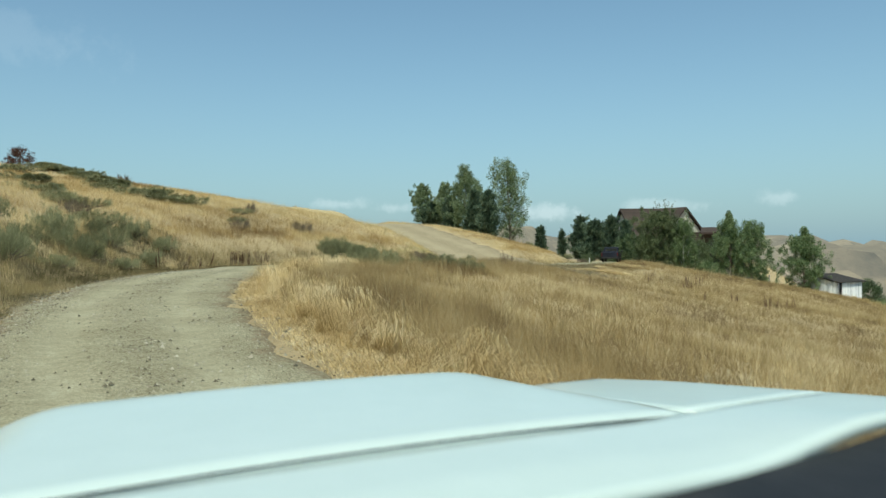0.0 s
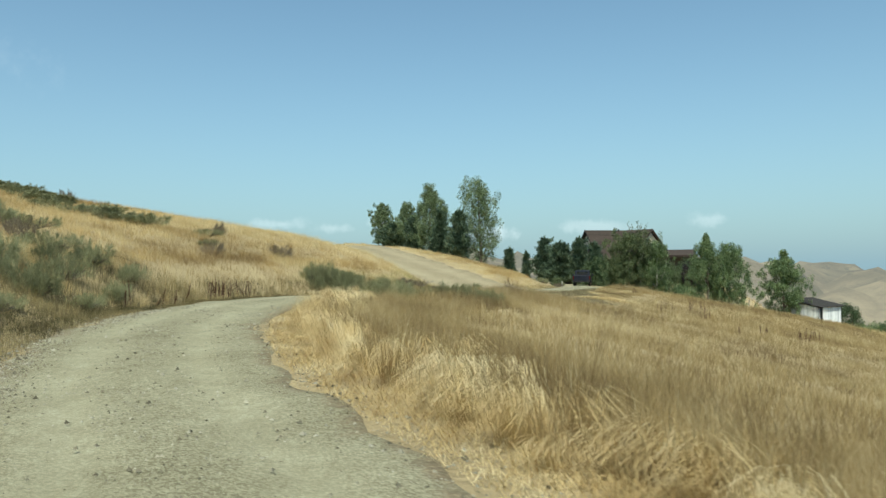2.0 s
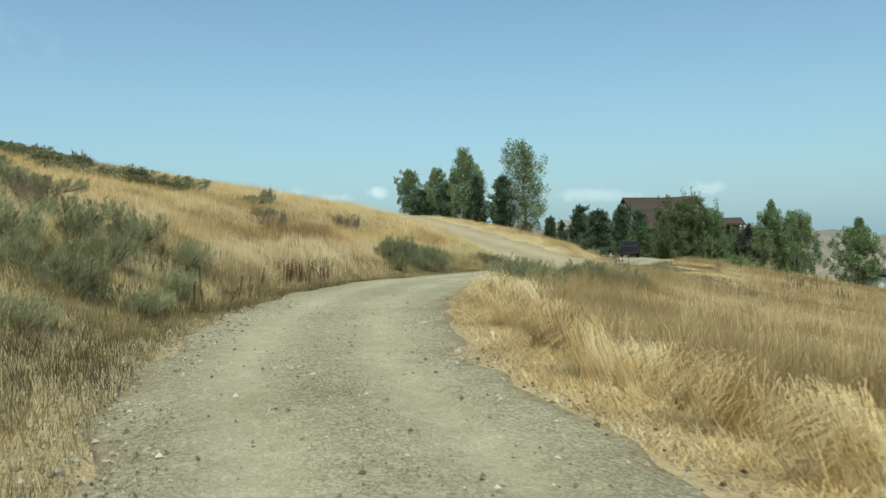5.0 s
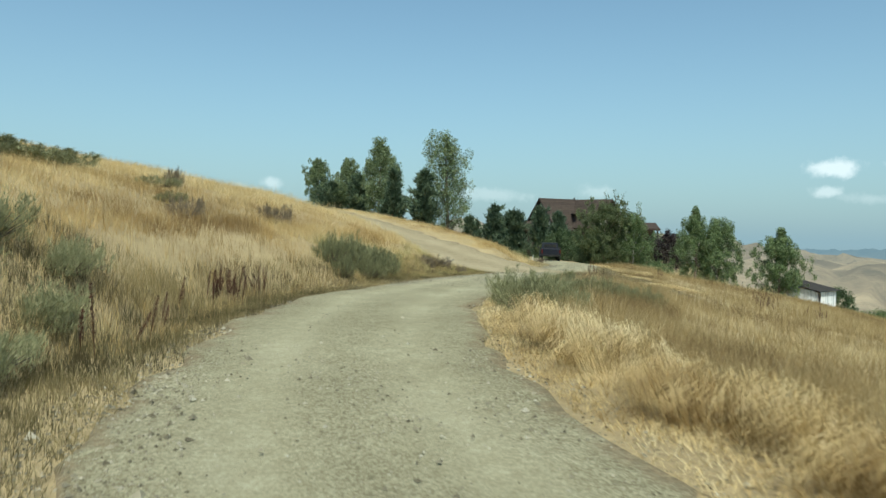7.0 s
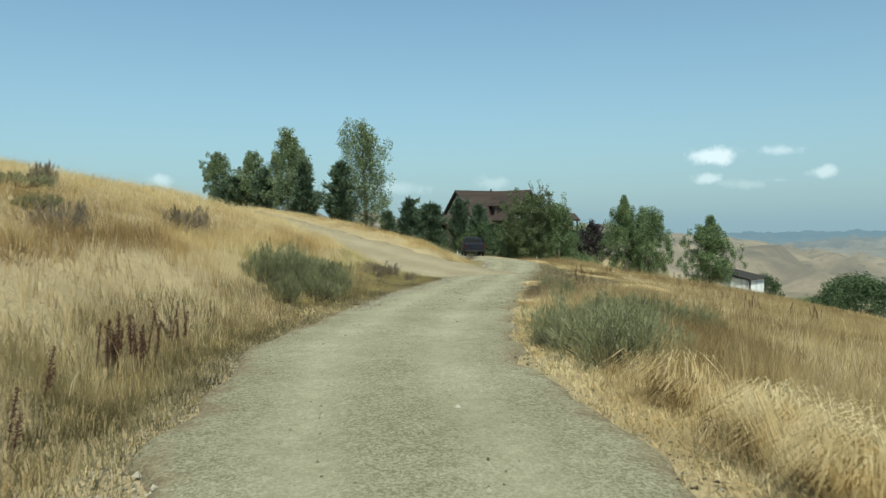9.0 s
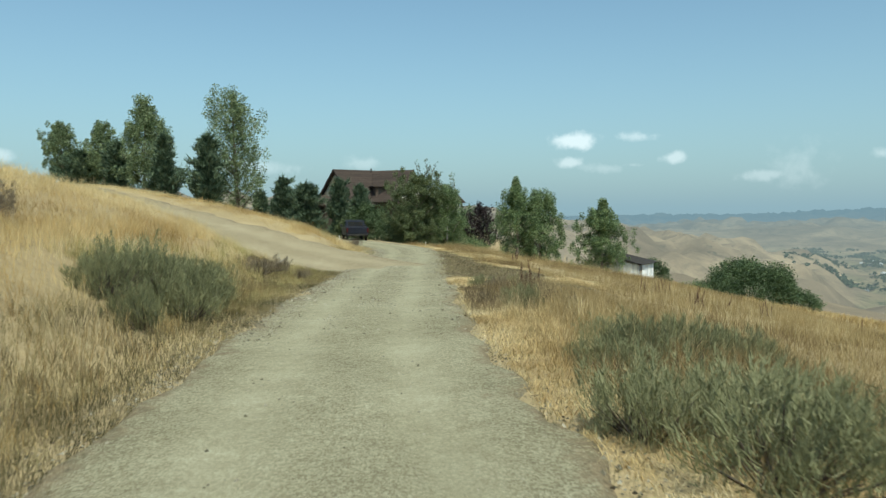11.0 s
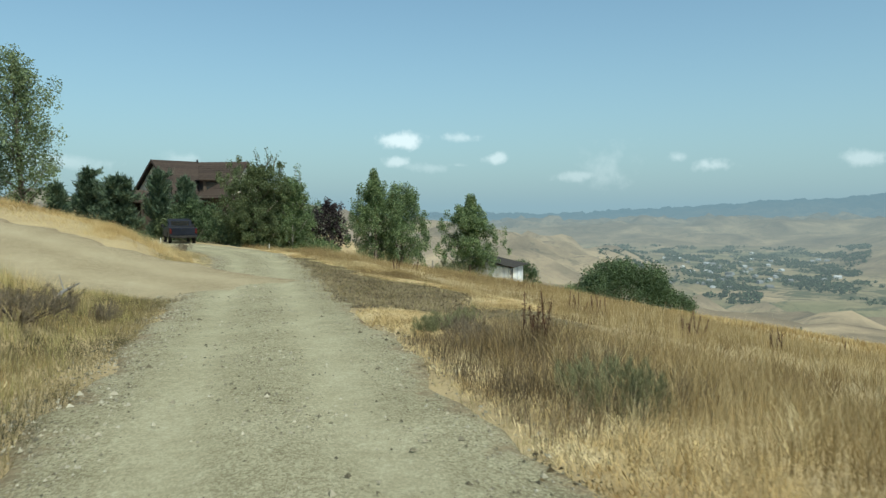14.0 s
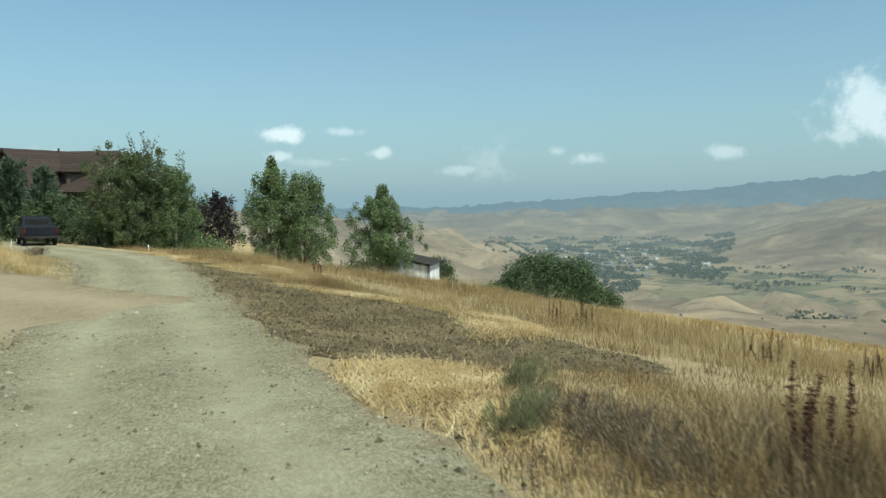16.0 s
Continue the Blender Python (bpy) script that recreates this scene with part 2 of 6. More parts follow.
def ground_material():
    m, k, out = material("dry_hill")
    where = k("ShaderNodeNewGeometry").outputs["Position"]
    big, mid, small = k.noise(0.05, 4.0, 0.6, where), k.noise(0.6, 4.0, 0.65, where), k.noise(9.0, 4.0, 0.7, where)
    fac = k.math("ADD", k.math("ADD", k.math("MULTIPLY", big, 0.5), k.math("MULTIPLY", mid, 0.3)), k.math("MULTIPLY", small, 0.3))
    colour = k.ramp(fac, [(0.3, (0.212, 0.165, 0.095)), (0.46, (0.329, 0.26, 0.145)), (0.58, (0.444, 0.35, 0.19)), (0.75, (0.541, 0.45, 0.265))])
    shader = k("ShaderNodeBsdfPrincipled", Base_Color=colour, Roughness=0.95)
    shader.inputs["Specular IOR Level"].default_value = 0.1
    relief = k("ShaderNodeBump", Strength=0.7, Distance=0.15, Height=k.math("ADD", mid, small))
    k.link(relief.outputs[0], shader.inputs["Normal"])
    k.link(shader.outputs[0], out.inputs[0])
    return m


def haze_painted(k, where, shader):
    """Haze painted in as a bluish glow, thickening with the distance from the hill."""
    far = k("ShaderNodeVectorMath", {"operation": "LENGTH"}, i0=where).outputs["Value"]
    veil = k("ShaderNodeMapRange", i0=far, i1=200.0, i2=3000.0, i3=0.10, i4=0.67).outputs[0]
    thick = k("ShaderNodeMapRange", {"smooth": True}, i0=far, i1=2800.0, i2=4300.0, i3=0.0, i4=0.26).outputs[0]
    haze_tint = k.mix(k("ShaderNodeMapRange", i0=far, i1=2300.0, i2=4300.0).outputs[0], (0.28, 0.34, 0.35, 1), (0.19, 0.29, 0.35, 1))
    # surface emission stands in for the hazy air
    glow = k("ShaderNodeEmission", Color=haze_tint, Strength=1.0)
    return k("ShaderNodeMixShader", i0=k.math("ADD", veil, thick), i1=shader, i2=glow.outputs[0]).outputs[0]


def far_surface(name, stops):
    """Plain far things: colour from piece to piece, haze painted in as glow."""
    m, k, out = material(name)
    geo = k("ShaderNodeNewGeometry")
    shader = k("ShaderNodeBsdfDiffuse", Color=k.ramp(geo.outputs["Random Per Island"], stops))
    k.link(haze_painted(k, geo.outputs["Position"], shader.outputs[0]), out.inputs[0])
    return m


def distance_material():
    """The far hills, valley floor and mountains: dry slopes with scrub, fields on the bottom land, haze painted in with
    distance.
    """
    m, k, out = material("far_country")
    where = k("ShaderNodeNewGeometry").outputs["Position"]
    sep = k("ShaderNodeSeparateXYZ", i0=where)
    z = sep.outputs[2]
    tan = k.ramp(k.noise(0.007, 7.0, 0.66, where, 0.6), [(0.32, (0.12, 0.095, 0.066)), (0.5, (0.225, 0.178, 0.115)), (0.68, (0.40, 0.315, 0.195))])
    scrub = k("ShaderNodeMapRange", i0=k.noise(0.03, 6.0, 0.72, where, 0.8), i1=0.54, i2=0.64).outputs[0]
    # broad patches deepen the scrub, with cloud shade painted into the colour
    broad = k("ShaderNodeMapRange", i0=k.noise(0.0022, 4.0, 0.6, where, 0.5), i1=0.42, i2=0.62).outputs[0]
    tan = k.mix(k.math("MULTIPLY", scrub, k.math("ADD", 0.3, k.math("MULTIPLY", broad, 0.6))), tan, (0.09, 0.082, 0.06, 1))
    low = k("ShaderNodeMapRange", i0=z, i1=-104.0, i2=-113.0).outputs[0]
    fields = k.ramp(k("ShaderNodeTexVoronoi", Vector=where, Scale=0.0085).outputs["Color"],
                    [(0.15, (0.16, 0.17, 0.075)), (0.4, (0.40, 0.31, 0.18)), (0.6, (0.30, 0.25, 0.14)), (0.85, (0.11, 0.14, 0.06))])
    grove = k("ShaderNodeMapRange", i0=k.noise(0.016, 6.0, 0.75, where, 0.5), i1=0.50, i2=0.56).outputs[0]
    bottom = k.mix(k.math("MULTIPLY", grove, 0.75), k.mix(0.45, fields, tan), (0.05, 0.065, 0.04, 1))
    colour = k.mix(low, tan, bottom)
    relief = k("ShaderNodeBump", Strength=0.7, Distance=10.0, Height=k.math("ADD", k.noise(0.018, 5.0, 0.6, where, 0.4), k.math("MULTIPLY", k.noise(0.07, 4.0, 0.6, where), 0.3)))
    shader = k("ShaderNodeBsdfDiffuse", Color=colour, Normal=relief.outputs[0])
    k.link(haze_painted(k, where, shader.outputs[0]), out.inputs[0])
    return m


def road_material(name, stops):
    """Gravel: two paler wheel tracks, coarser stones between and beside them, edges breaking up into brown dirt."""
    m, k, out = material(name)
    where = k("ShaderNodeNewGeometry").outputs["Position"]
    across = k("ShaderNodeAttribute")
    across.attribute_name = "across"
    away = k.math("ABSOLUTE", across.outputs["Fac"])
    off_track = k.math("DIVIDE", k.math("SUBTRACT", away, 0.40), 0.20)
    track = k.math("EXPONENT", k.math("MULTIPLY", k.math("MULTIPLY", off_track, off_track), -1.0))
    stones = k("ShaderNodeTexVoronoi", Vector=where, Scale=60.0)
    lumps = k.noise(24.0, 6.0, 0.8, where)
    patches, grit, mid = k.noise(0.5, 5.0, 0.65, where), k.noise(90.0, 3.0, 0.7, where), k.noise(5.0, 5.0, 0.7, where)
    pick = k("ShaderNodeMapRange", {"smooth": True}, i0=k("ShaderNodeSeparateColor", Color=stones.outputs["Color"]).outputs[0], i1=0.1, i2=1.0).outputs[0]
    tone = k.math("MULTIPLY", pick, k.math("SUBTRACT", 0.21, k.math("MULTIPLY", track, 0.12)))
    fac = k.math("ADD", k.math("ADD", tone, k.math("MULTIPLY", patches, 0.3)), k.math("ADD", k.math("MULTIPLY", k.math("ADD", k.math("MULTIPLY", grit, 0.5), lumps), 0.30), k.math("MULTIPLY", mid, 0.22)))
    fac = k.math("ADD", k.math("SUBTRACT", fac, 0.012), k.math("MULTIPLY", track, 0.125))
    colour = k.ramp(fac, stops)
    edge = k("ShaderNodeMapRange", {"smooth": True}, i0=k.math("ADD", away, k.math("MULTIPLY", k.math("SUBTRACT", k.noise(2.2, 5.0, 0.7, where), 0.5), 0.75)), i1=0.78, i2=1.02).outputs[0]
    dirt = k.ramp(k.noise(14.0, 5.0, 0.7, where), [(0.3, (0.09, 0.065, 0.038)), (0.5, (0.20, 0.15, 0.09)), (0.7, (0.36, 0.28, 0.165))])
    colour = k.mix(k.math("MULTIPLY", edge, 0.8), colour, dirt)
    shader = k("ShaderNodeBsdfPrincipled", Base_Color=colour, Roughness=0.95)
    shader.inputs["Specular IOR Level"].default_value = 0.1
    relief = k("ShaderNodeBump", Strength=0.8, Distance=0.012, Height=k.math("ADD", k.math("MULTIPLY", stones.outputs["Distance"], k.math("SUBTRACT", 0.5, k.math("MULTIPLY", track, 0.35))), k.math("ADD", grit, lumps)))
    k.link(relief.outputs[0], shader.inputs["Normal"])
    k.link(shader.outputs[0], out.inputs[0])
    return m


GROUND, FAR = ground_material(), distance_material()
GRAVEL = road_material("gravel", [(0.36, (0.11, 0.096, 0.055)), (0.5, (0.225, 0.203, 0.123)), (0.64, (0.335, 0.31, 0.197)), (0.84, (0.52, 0.485, 0.34))])
DIRT = road_material("sandy_dirt", [(0.34, (0.145, 0.113, 0.066)), (0.5, (0.262, 0.215, 0.128)), (0.66, (0.355, 0.30, 0.187)), (0.88, (0.485, 0.43, 0.297))])
STRAW = grass_material("straw", [(0.22, (0.27, 0.180, 0.072)), (0.42, (0.445, 0.312, 0.128)), (0.6, (0.575, 0.43, 0.195)), (0.85, (0.690, 0.57, 0.31))], blade=0.12)
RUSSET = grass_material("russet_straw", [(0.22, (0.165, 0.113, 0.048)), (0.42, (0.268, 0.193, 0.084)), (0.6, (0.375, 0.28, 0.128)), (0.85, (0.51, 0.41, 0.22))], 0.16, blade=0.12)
PALE_STRAW = grass_material("pale_straw", [(0.2, (0.394, 0.28, 0.12)), (0.5, (0.631, 0.49, 0.24)), (0.8, (0.768, 0.66, 0.40))], 0.5)
DEAD_WEED = grass_material("dead_weed", [(0.25, (0.085, 0.065, 0.036)), (0.5, (0.17, 0.13, 0.075)), (0.75, (0.29, 0.225, 0.13))], 0.6)
LUSH = grass_material("yellow_green_grass", [(0.25, (0.20, 0.17, 0.06)), (0.5, (0.36, 0.32, 0.12)), (0.75, (0.52, 0.46, 0.21))], 0.6)
VERGE = grass_material("verge_weed", [(0.25, (0.12, 0.10, 0.045)), (0.5, (0.25, 0.21, 0.10)), (0.75, (0.42, 0.36, 0.19))], 0.6)
BANK_WEED = grass_material("olive_bank_weed", [(0.25, (0.07, 0.06, 0.027)), (0.5, (0.15, 0.125, 0.056)), (0.75, (0.30, 0.24, 0.11))], 0.5)
SAGE = surface("sage_leaf", [(0.25, (0.13, 0.136, 0.066)), (0.5, (0.245, 0.25, 0.127)), (0.8, (0.395, 0.39, 0.22))], 1.6, 0.85, island=0.3, each=0.3, soft=0.3)
DARK_LEAF = surface("dark_sage_leaf", [(0.25, (0.11, 0.09, 0.06)), (0.5, (0.19, 0.155, 0.105)), (0.8, (0.29, 0.24, 0.165))], 1.2, 0.85, island=0.5, soft=0.2)
SAGE_WOOD = surface("sage_wood", [(0.3, (0.07, 0.055, 0.045)), (0.7, (0.17, 0.14, 0.11))], 8, 0.9, island=0.3)
DOCK = surface("dock_seed", [(0.3, (0.045, 0.022, 0.014)), (0.7, (0.12, 0.055, 0.032))], 8, 0.9, island=0.5)
LEAF_POPLAR = surface("poplar_leaf", [(0.25, (0.08, 0.115, 0.052)), (0.5, (0.178, 0.23, 0.11)), (0.8, (0.32, 0.38, 0.21))], 0.5, 0.6, island=0.4, soft=0.3)
LEAF_GREEN = surface("green_leaf", [(0.25, (0.055, 0.09, 0.036)), (0.5, (0.145, 0.205, 0.083)), (0.8, (0.29, 0.36, 0.17))], 0.6, 0.6, island=0.4, soft=0.3)
LEAF_WILLOW = surface("willow_leaf", [(0.25, (0.045, 0.065, 0.028)), (0.5, (0.105, 0.135, 0.058)), (0.8, (0.20, 0.235, 0.105))], 0.6, 0.65, island=0.4, soft=0.25)
LEAF_DARK = surface("dark_bush_leaf", [(0.25, (0.035, 0.055, 0.022)), (0.5, (0.075, 0.115, 0.048)), (0.8, (0.15, 0.205, 0.09))], 0.6, 0.6, island=0.4, soft=0.2)
LEAF_PURPLE = surface("plum_leaf", [(0.25, (0.016, 0.012, 0.014)), (0.5, (0.035, 0.024, 0.026)), (0.8, (0.06, 0.045, 0.04))], 0.6, 0.5, island=0.6, soft=0.15)
NEEDLE = surface("pine_needle", [(0.25, (0.037, 0.063, 0.038)), (0.5, (0.074, 0.112, 0.066)), (0.8, (0.135, 0.18, 0.105))], 0.8, 0.65, island=0.6, soft=0.1)
BARK = surface("bark", [(0.3, (0.08, 0.06, 0.045)), (0.7, (0.24, 0.20, 0.16))], 5, 0.9, 0.6, 25)
PALE_BARK = surface("pale_bark", [(0.3, (0.22, 0.20, 0.17)), (0.7, (0.5, 0.47, 0.42))], 5, 0.8, 0.4, 25)
STONE = surface("loose_stone", [(0.25, (0.11, 0.096, 0.062)), (0.6, (0.27, 0.245, 0.172)), (0.92, (0.43, 0.40, 0.305))], 3, 0.9, island=0.8)
CHIP = surface("bark_chip", [(0.3, (0.048, 0.036, 0.018)), (0.5, (0.105, 0.079, 0.039)), (0.75, (0.26, 0.21, 0.115))], 1.1, 0.95, 0.6, 30, island=0.7)
SHINGLE = surface("shingle", [(0.3, (0.038, 0.028, 0.022)), (0.7, (0.066, 0.048, 0.037))], 3, 0.9, 0.4, 40, each=0.25)
LOG = surface("brown_log", [(0.3, (0.045, 0.034, 0.025)), (0.7, (0.09, 0.066, 0.048))], 4, 0.75, 0.3, 30, each=0.4)
TRIM = surface("dark_trim", [(0.3, (0.03, 0.02, 0.016)), (0.7, (0.065, 0.043, 0.033))], 4, 0.7)
STUCCO = surface("tan_stucco", [(0.3, (0.50, 0.46, 0.36)), (0.7, (0.64, 0.60, 0.49))], 3, 0.9, 0.3, 60)
WHITE_BOARD = surface("weathered_white_board", [(0.3, (0.50, 0.52, 0.52)), (0.5, (0.78, 0.80, 0.79)), (0.8, (0.86, 0.87, 0.85))], 6, 0.8, 0.3, 30, each=0.35)
OLD_WOOD = surface("grey_old_wood", [(0.3, (0.10, 0.09, 0.08)), (0.7, (0.27, 0.25, 0.22))], 7, 0.9, 0.5, 30, each=0.4)
TIN = surface("rusty_tin", [(0.3, (0.022, 0.021, 0.02)), (0.6, (0.05, 0.047, 0.044)), (0.8, (0.09, 0.075, 0.06))], 4, 0.9, 0.2, 20)
DARK_PAINT = surface("dark_blue_paint", [(0.3, (0.008, 0.010, 0.016)), (0.7, (0.018, 0.021, 0.032))], 2, 0.35, spec=0.2)
WHITE_PAINT = surface("white_car_paint", [(0.3, (0.49, 0.58, 0.545)), (0.7, (0.53, 0.62, 0.585))], 1.5, 0.22, spec=0.5)
RUBBER = surface("rubber", [(0.3, (0.012, 0.012, 0.012)), (0.7, (0.035, 0.033, 0.03))], 9, 0.85)
BLACK = surface("black_plastic", [(0.3, (0.010, 0.011, 0.012)), (0.7, (0.025, 0.026, 0.028))], 9, 0.6)
CHROME = surface("chrome", [(0.3, (0.45, 0.45, 0.46)), (0.7, (0.6, 0.6, 0.6))], 9, 0.2, metal=1.0)
RED_LAMP = surface("red_lamp", [(0.3, (0.06, 0.006, 0.006)), (0.7, (0.10, 0.01, 0.008))], 9, 0.2, spec=0.6)
CLEAR_LAMP = surface("clear_lamp", [(0.3, (0.5, 0.52, 0.53)), (0.7, (0.7, 0.7, 0.7))], 9, 0.15, spec=0.6)
# both far materials carry the painted haze
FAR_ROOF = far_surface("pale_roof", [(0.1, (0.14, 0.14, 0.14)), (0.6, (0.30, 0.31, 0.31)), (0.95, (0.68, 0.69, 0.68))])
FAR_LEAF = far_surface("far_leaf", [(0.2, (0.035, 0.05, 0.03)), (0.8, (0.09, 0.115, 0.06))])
GLASS = surface("dark_glass", [(0.3, (0.012, 0.015, 0.018)), (0.7, (0.02, 0.024, 0.028))], 2, 0.06, spec=0.8)

# ---- building blocks ----


def mesh_of(name, verts, faces, mat, smooth=False):
    me = bpy.data.meshes.new(name)
    me.from_pydata(verts if isinstance(verts, list) else verts.tolist(), [], faces if isinstance(faces, list) else faces.tolist())
    me.materials.append(mat)
    if smooth:
        me.polygons.foreach_set("use_smooth", [True] * len(me.polygons))
    return me


def part(name, data, mat, parent, label="", smooth=False):
    """One mesh object under a thing: data is (verts, faces) or a bmesh."""
    if isinstance(data, bmesh.types.BMesh):
        me = bpy.data.meshes.new(name)
        data.to_mesh(me)
        data.free()
        me.materials.append(mat)
        if smooth:
            me.polygons.foreach_set("use_smooth", [True] * len(me.polygons))
    else:
        me = mesh_of(name, data[0], data[1], mat, smooth)
    ob = new(name, me)
    ob.parent = parent
    if label:
        tagged(ob, label)
    return ob


def thing(name, m, label, category, group="", kind=""):
    ob = new(name)
    ob.empty_display_size = 0.2
    ob.matrix_world = m
    return tagged(ob, label, category, group, kind)


def box(x0, y0, z0, x1, y1, z1, bevel=0.0, segments=1):
    bm = bmesh.new()
    bmesh.ops.create_cube(bm, size=1.0, matrix=Matrix.LocRotScale(((x0 + x1) / 2, (y0 + y1) / 2, (z0 + z1) / 2), None, (x1 - x0, y1 - y0, z1 - z0)))
    if bevel:
        bmesh.ops.bevel(bm, geom=bm.edges[:], offset=bevel, segments=segments, affect="EDGES", profile=0.6)
    return bm


def tube(points, radii, sides=6):
    """A tapered tube along points, as verts and faces."""
    verts, faces = [], []
    pts = [Vector(p) for p in points]
    for i, p in enumerate(pts):
        along = (pts[min(i + 1, len(pts) - 1)] - pts[max(i - 1, 0)]).normalized()
        a = along.orthogonal().normalized()
        b = along.cross(a)
        for k in range(sides):
            t = 6.2832 * k / sides
            verts.append(tuple(p + (a * math.cos(t) + b * math.sin(t)) * radii[i]))
    for i in range(len(pts) - 1):
        for k in range(sides):
            faces.append((i * sides + k, i * sides + (k + 1) % sides, (i + 1) * sides + (k + 1) % sides, (i + 1) * sides + k))
    faces.append(tuple(range((len(pts) - 1) * sides, len(pts) * sides)))
    return verts, faces


def join(pieces):
    verts, faces = [], []
    for v, f in pieces:
        k = len(verts)
        verts.extend(v)
        faces.extend(tuple(i + k for i in face) for face in f)
    return verts, faces


def blades(x, y, z, tall, wide, lean, rng, curl=0.35):
    """Bent grass blades standing at x, y, z: five points and three faces each."""
    count = len(x)
    turn, face = rng.uniform(0, 6.283, count), rng.uniform(0, 6.283, count)
    lx, ly = np.cos(turn) * lean * tall, np.sin(turn) * lean * tall
    wx, wy = np.cos(face) * wide / 2, np.sin(face) * wide / 2
    v = np.empty((count, 5, 3))
    v[:, 0] = np.stack((x - wx, y - wy, z - 0.03), 1)
    v[:, 1] = np.stack((x + wx, y + wy, z - 0.03), 1)
    mx, my, mz = x + lx * curl, y + ly * curl, z + tall * 0.55
    v[:, 2] = np.stack((mx - wx * 0.75, my - wy * 0.75, mz), 1)
    v[:, 3] = np.stack((mx + wx * 0.75, my + wy * 0.75, mz), 1)
    v[:, 4] = np.stack((x + lx, y + ly, z + tall * np.sqrt(np.maximum(1 - lean ** 2 * 0.6, 0.1))), 1)
    return v


def straight_mesh(name, v, mat):
    """Blades as single slim triangles, for growth seen from farther off."""
    v = v[:, [0, 1, 4]]
    f = np.arange(len(v) * 3, dtype=np.int32)
    me = bpy.data.meshes.new(name)
    me.vertices.add(len(f))
    me.vertices.foreach_set("co", v.reshape(-1))
    me.loops.add(len(f))
    me.loops.foreach_set("vertex_index", f)
    me.polygons.add(len(v))
    me.polygons.foreach_set("loop_start", f[::3].copy())
    me.update(calc_edges=True)
    me.materials.append(mat)
    return me


def blade_mesh(name, v, mat):
    count = len(v)
    base = np.arange(count)[:, None] * 5
    me = bpy.data.meshes.new(name)
    me.vertices.add(count * 5)
    me.vertices.foreach_set("co", v.reshape(-1))
    loops = (base + np.array([[0, 1, 3, 2, 2, 3, 4]])).reshape(-1)
    me.loops.add(len(loops))
    me.loops.foreach_set("vertex_index", loops.astype(np.int32))
    me.polygons.add(count * 2)
    starts = (np.arange(count)[:, None] * 7 + np.array([[0, 4]])).reshape(-1)
    me.polygons.foreach_set("loop_start", starts.astype(np.int32))
    me.update(calc_edges=True)
    me.validate()
    me.materials.append(mat)
    return me


def leaves(points, size, rng, aspect=0.6):
    """Small folded leaves at points, as verts and faces: two triangles each."""
    count = len(points)
    a = rng.normal(size=(count, 3))
    a /= np.linalg.norm(a, axis=1)[:, None]
    b = np.cross(a, rng.normal(size=(count, 3)))
    b /= np.linalg.norm(b, axis=1)[:, None]
    c = np.cross(a, b)
    s = (size * rng.uniform(0.6, 1.35, count))[:, None]
    v = np.stack((points - a * s * 0.5, points + b * s * aspect * 0.5 + c * s * 0.12, points + a * s * 0.5, points - b * s * aspect * 0.5 + c * s * 0.12), 1).reshape(-1, 3)
    k = np.arange(count)[:, None] * 4
    f = np.concatenate((k + [[0, 1, 2]], k + [[0, 2, 3]]), 1).reshape(-1, 3)
    return v, f


# ---- ground ----


def spaced(low, high, step, edge, cap, cap_back):
    mid = np.arange(low, high + step / 2, step)
    out, s, v = [], step, high
    while v < edge:
        s = min(s * 1.12, cap)
        v += s
        out.append(v)
    out2, s, v = [], step, low
    while v > -edge:
        s = min(s * 1.12, cap_back)
        v -= s
        out2.append(v)
    return np.array(out2[::-1] + mid.tolist() + out)


GX, GY = spaced(-22, 32, 0.5, 4700, 28, 200), spaced(-8, 78, 0.5, 4700, 28, 200)
gx, gy = np.meshgrid(GX, GY)
GZ = ground_height(gx, gy)
GD = beside(MAIN, gx, gy)[0].reshape(gx.shape)
GB = beside(BRANCH, gx, gy)[0].reshape(gx.shape)


def sample(grid, x, y):
    i = np.clip(np.searchsorted(GX, x) - 1, 0, len(GX) - 2)
    j = np.clip(np.searchsorted(GY, y) - 1, 0, len(GY) - 2)
    u, v = (x - GX[i]) / (GX[i + 1] - GX[i]), (y - GY[j]) / (GY[j + 1] - GY[j])
    return (grid[j, i] * (1 - u) + grid[j, i + 1] * u) * (1 - v) + (grid[j + 1, i] * (1 - u) + grid[j + 1, i + 1] * u) * v


def height_at(x, y):
    return float(sample(GZ, np.array([x]), np.array([y]))[0])


def build_ground():
    sunk = GZ - 0.10 * np.maximum(ease(HALF - 0.1, HALF - 0.6, np.abs(GD)) * (gy < 103), ease(BRANCH_HALF - 0.1, BRANCH_HALF - 0.6, np.abs(GB)))
    verts = np.stack((gx, gy, sunk), 2).reshape(-1, 3)
    w, h = len(GX), len(GY)
    j, i = np.meshgrid(np.arange(h - 1), np.arange(w - 1), indexing="ij")
    a = (j * w + i).reshape(-1)
    faces = np.stack((a, a + 1, a + w + 1, a + w), 1)
    me = mesh_of("ground", verts, faces, GROUND, True)
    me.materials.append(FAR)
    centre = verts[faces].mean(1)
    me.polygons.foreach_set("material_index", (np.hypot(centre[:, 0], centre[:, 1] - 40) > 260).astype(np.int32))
    tagged(new("ground", me), "dry golden grass hillside falling to a hazy valley with hills", "ground", kind="structure")


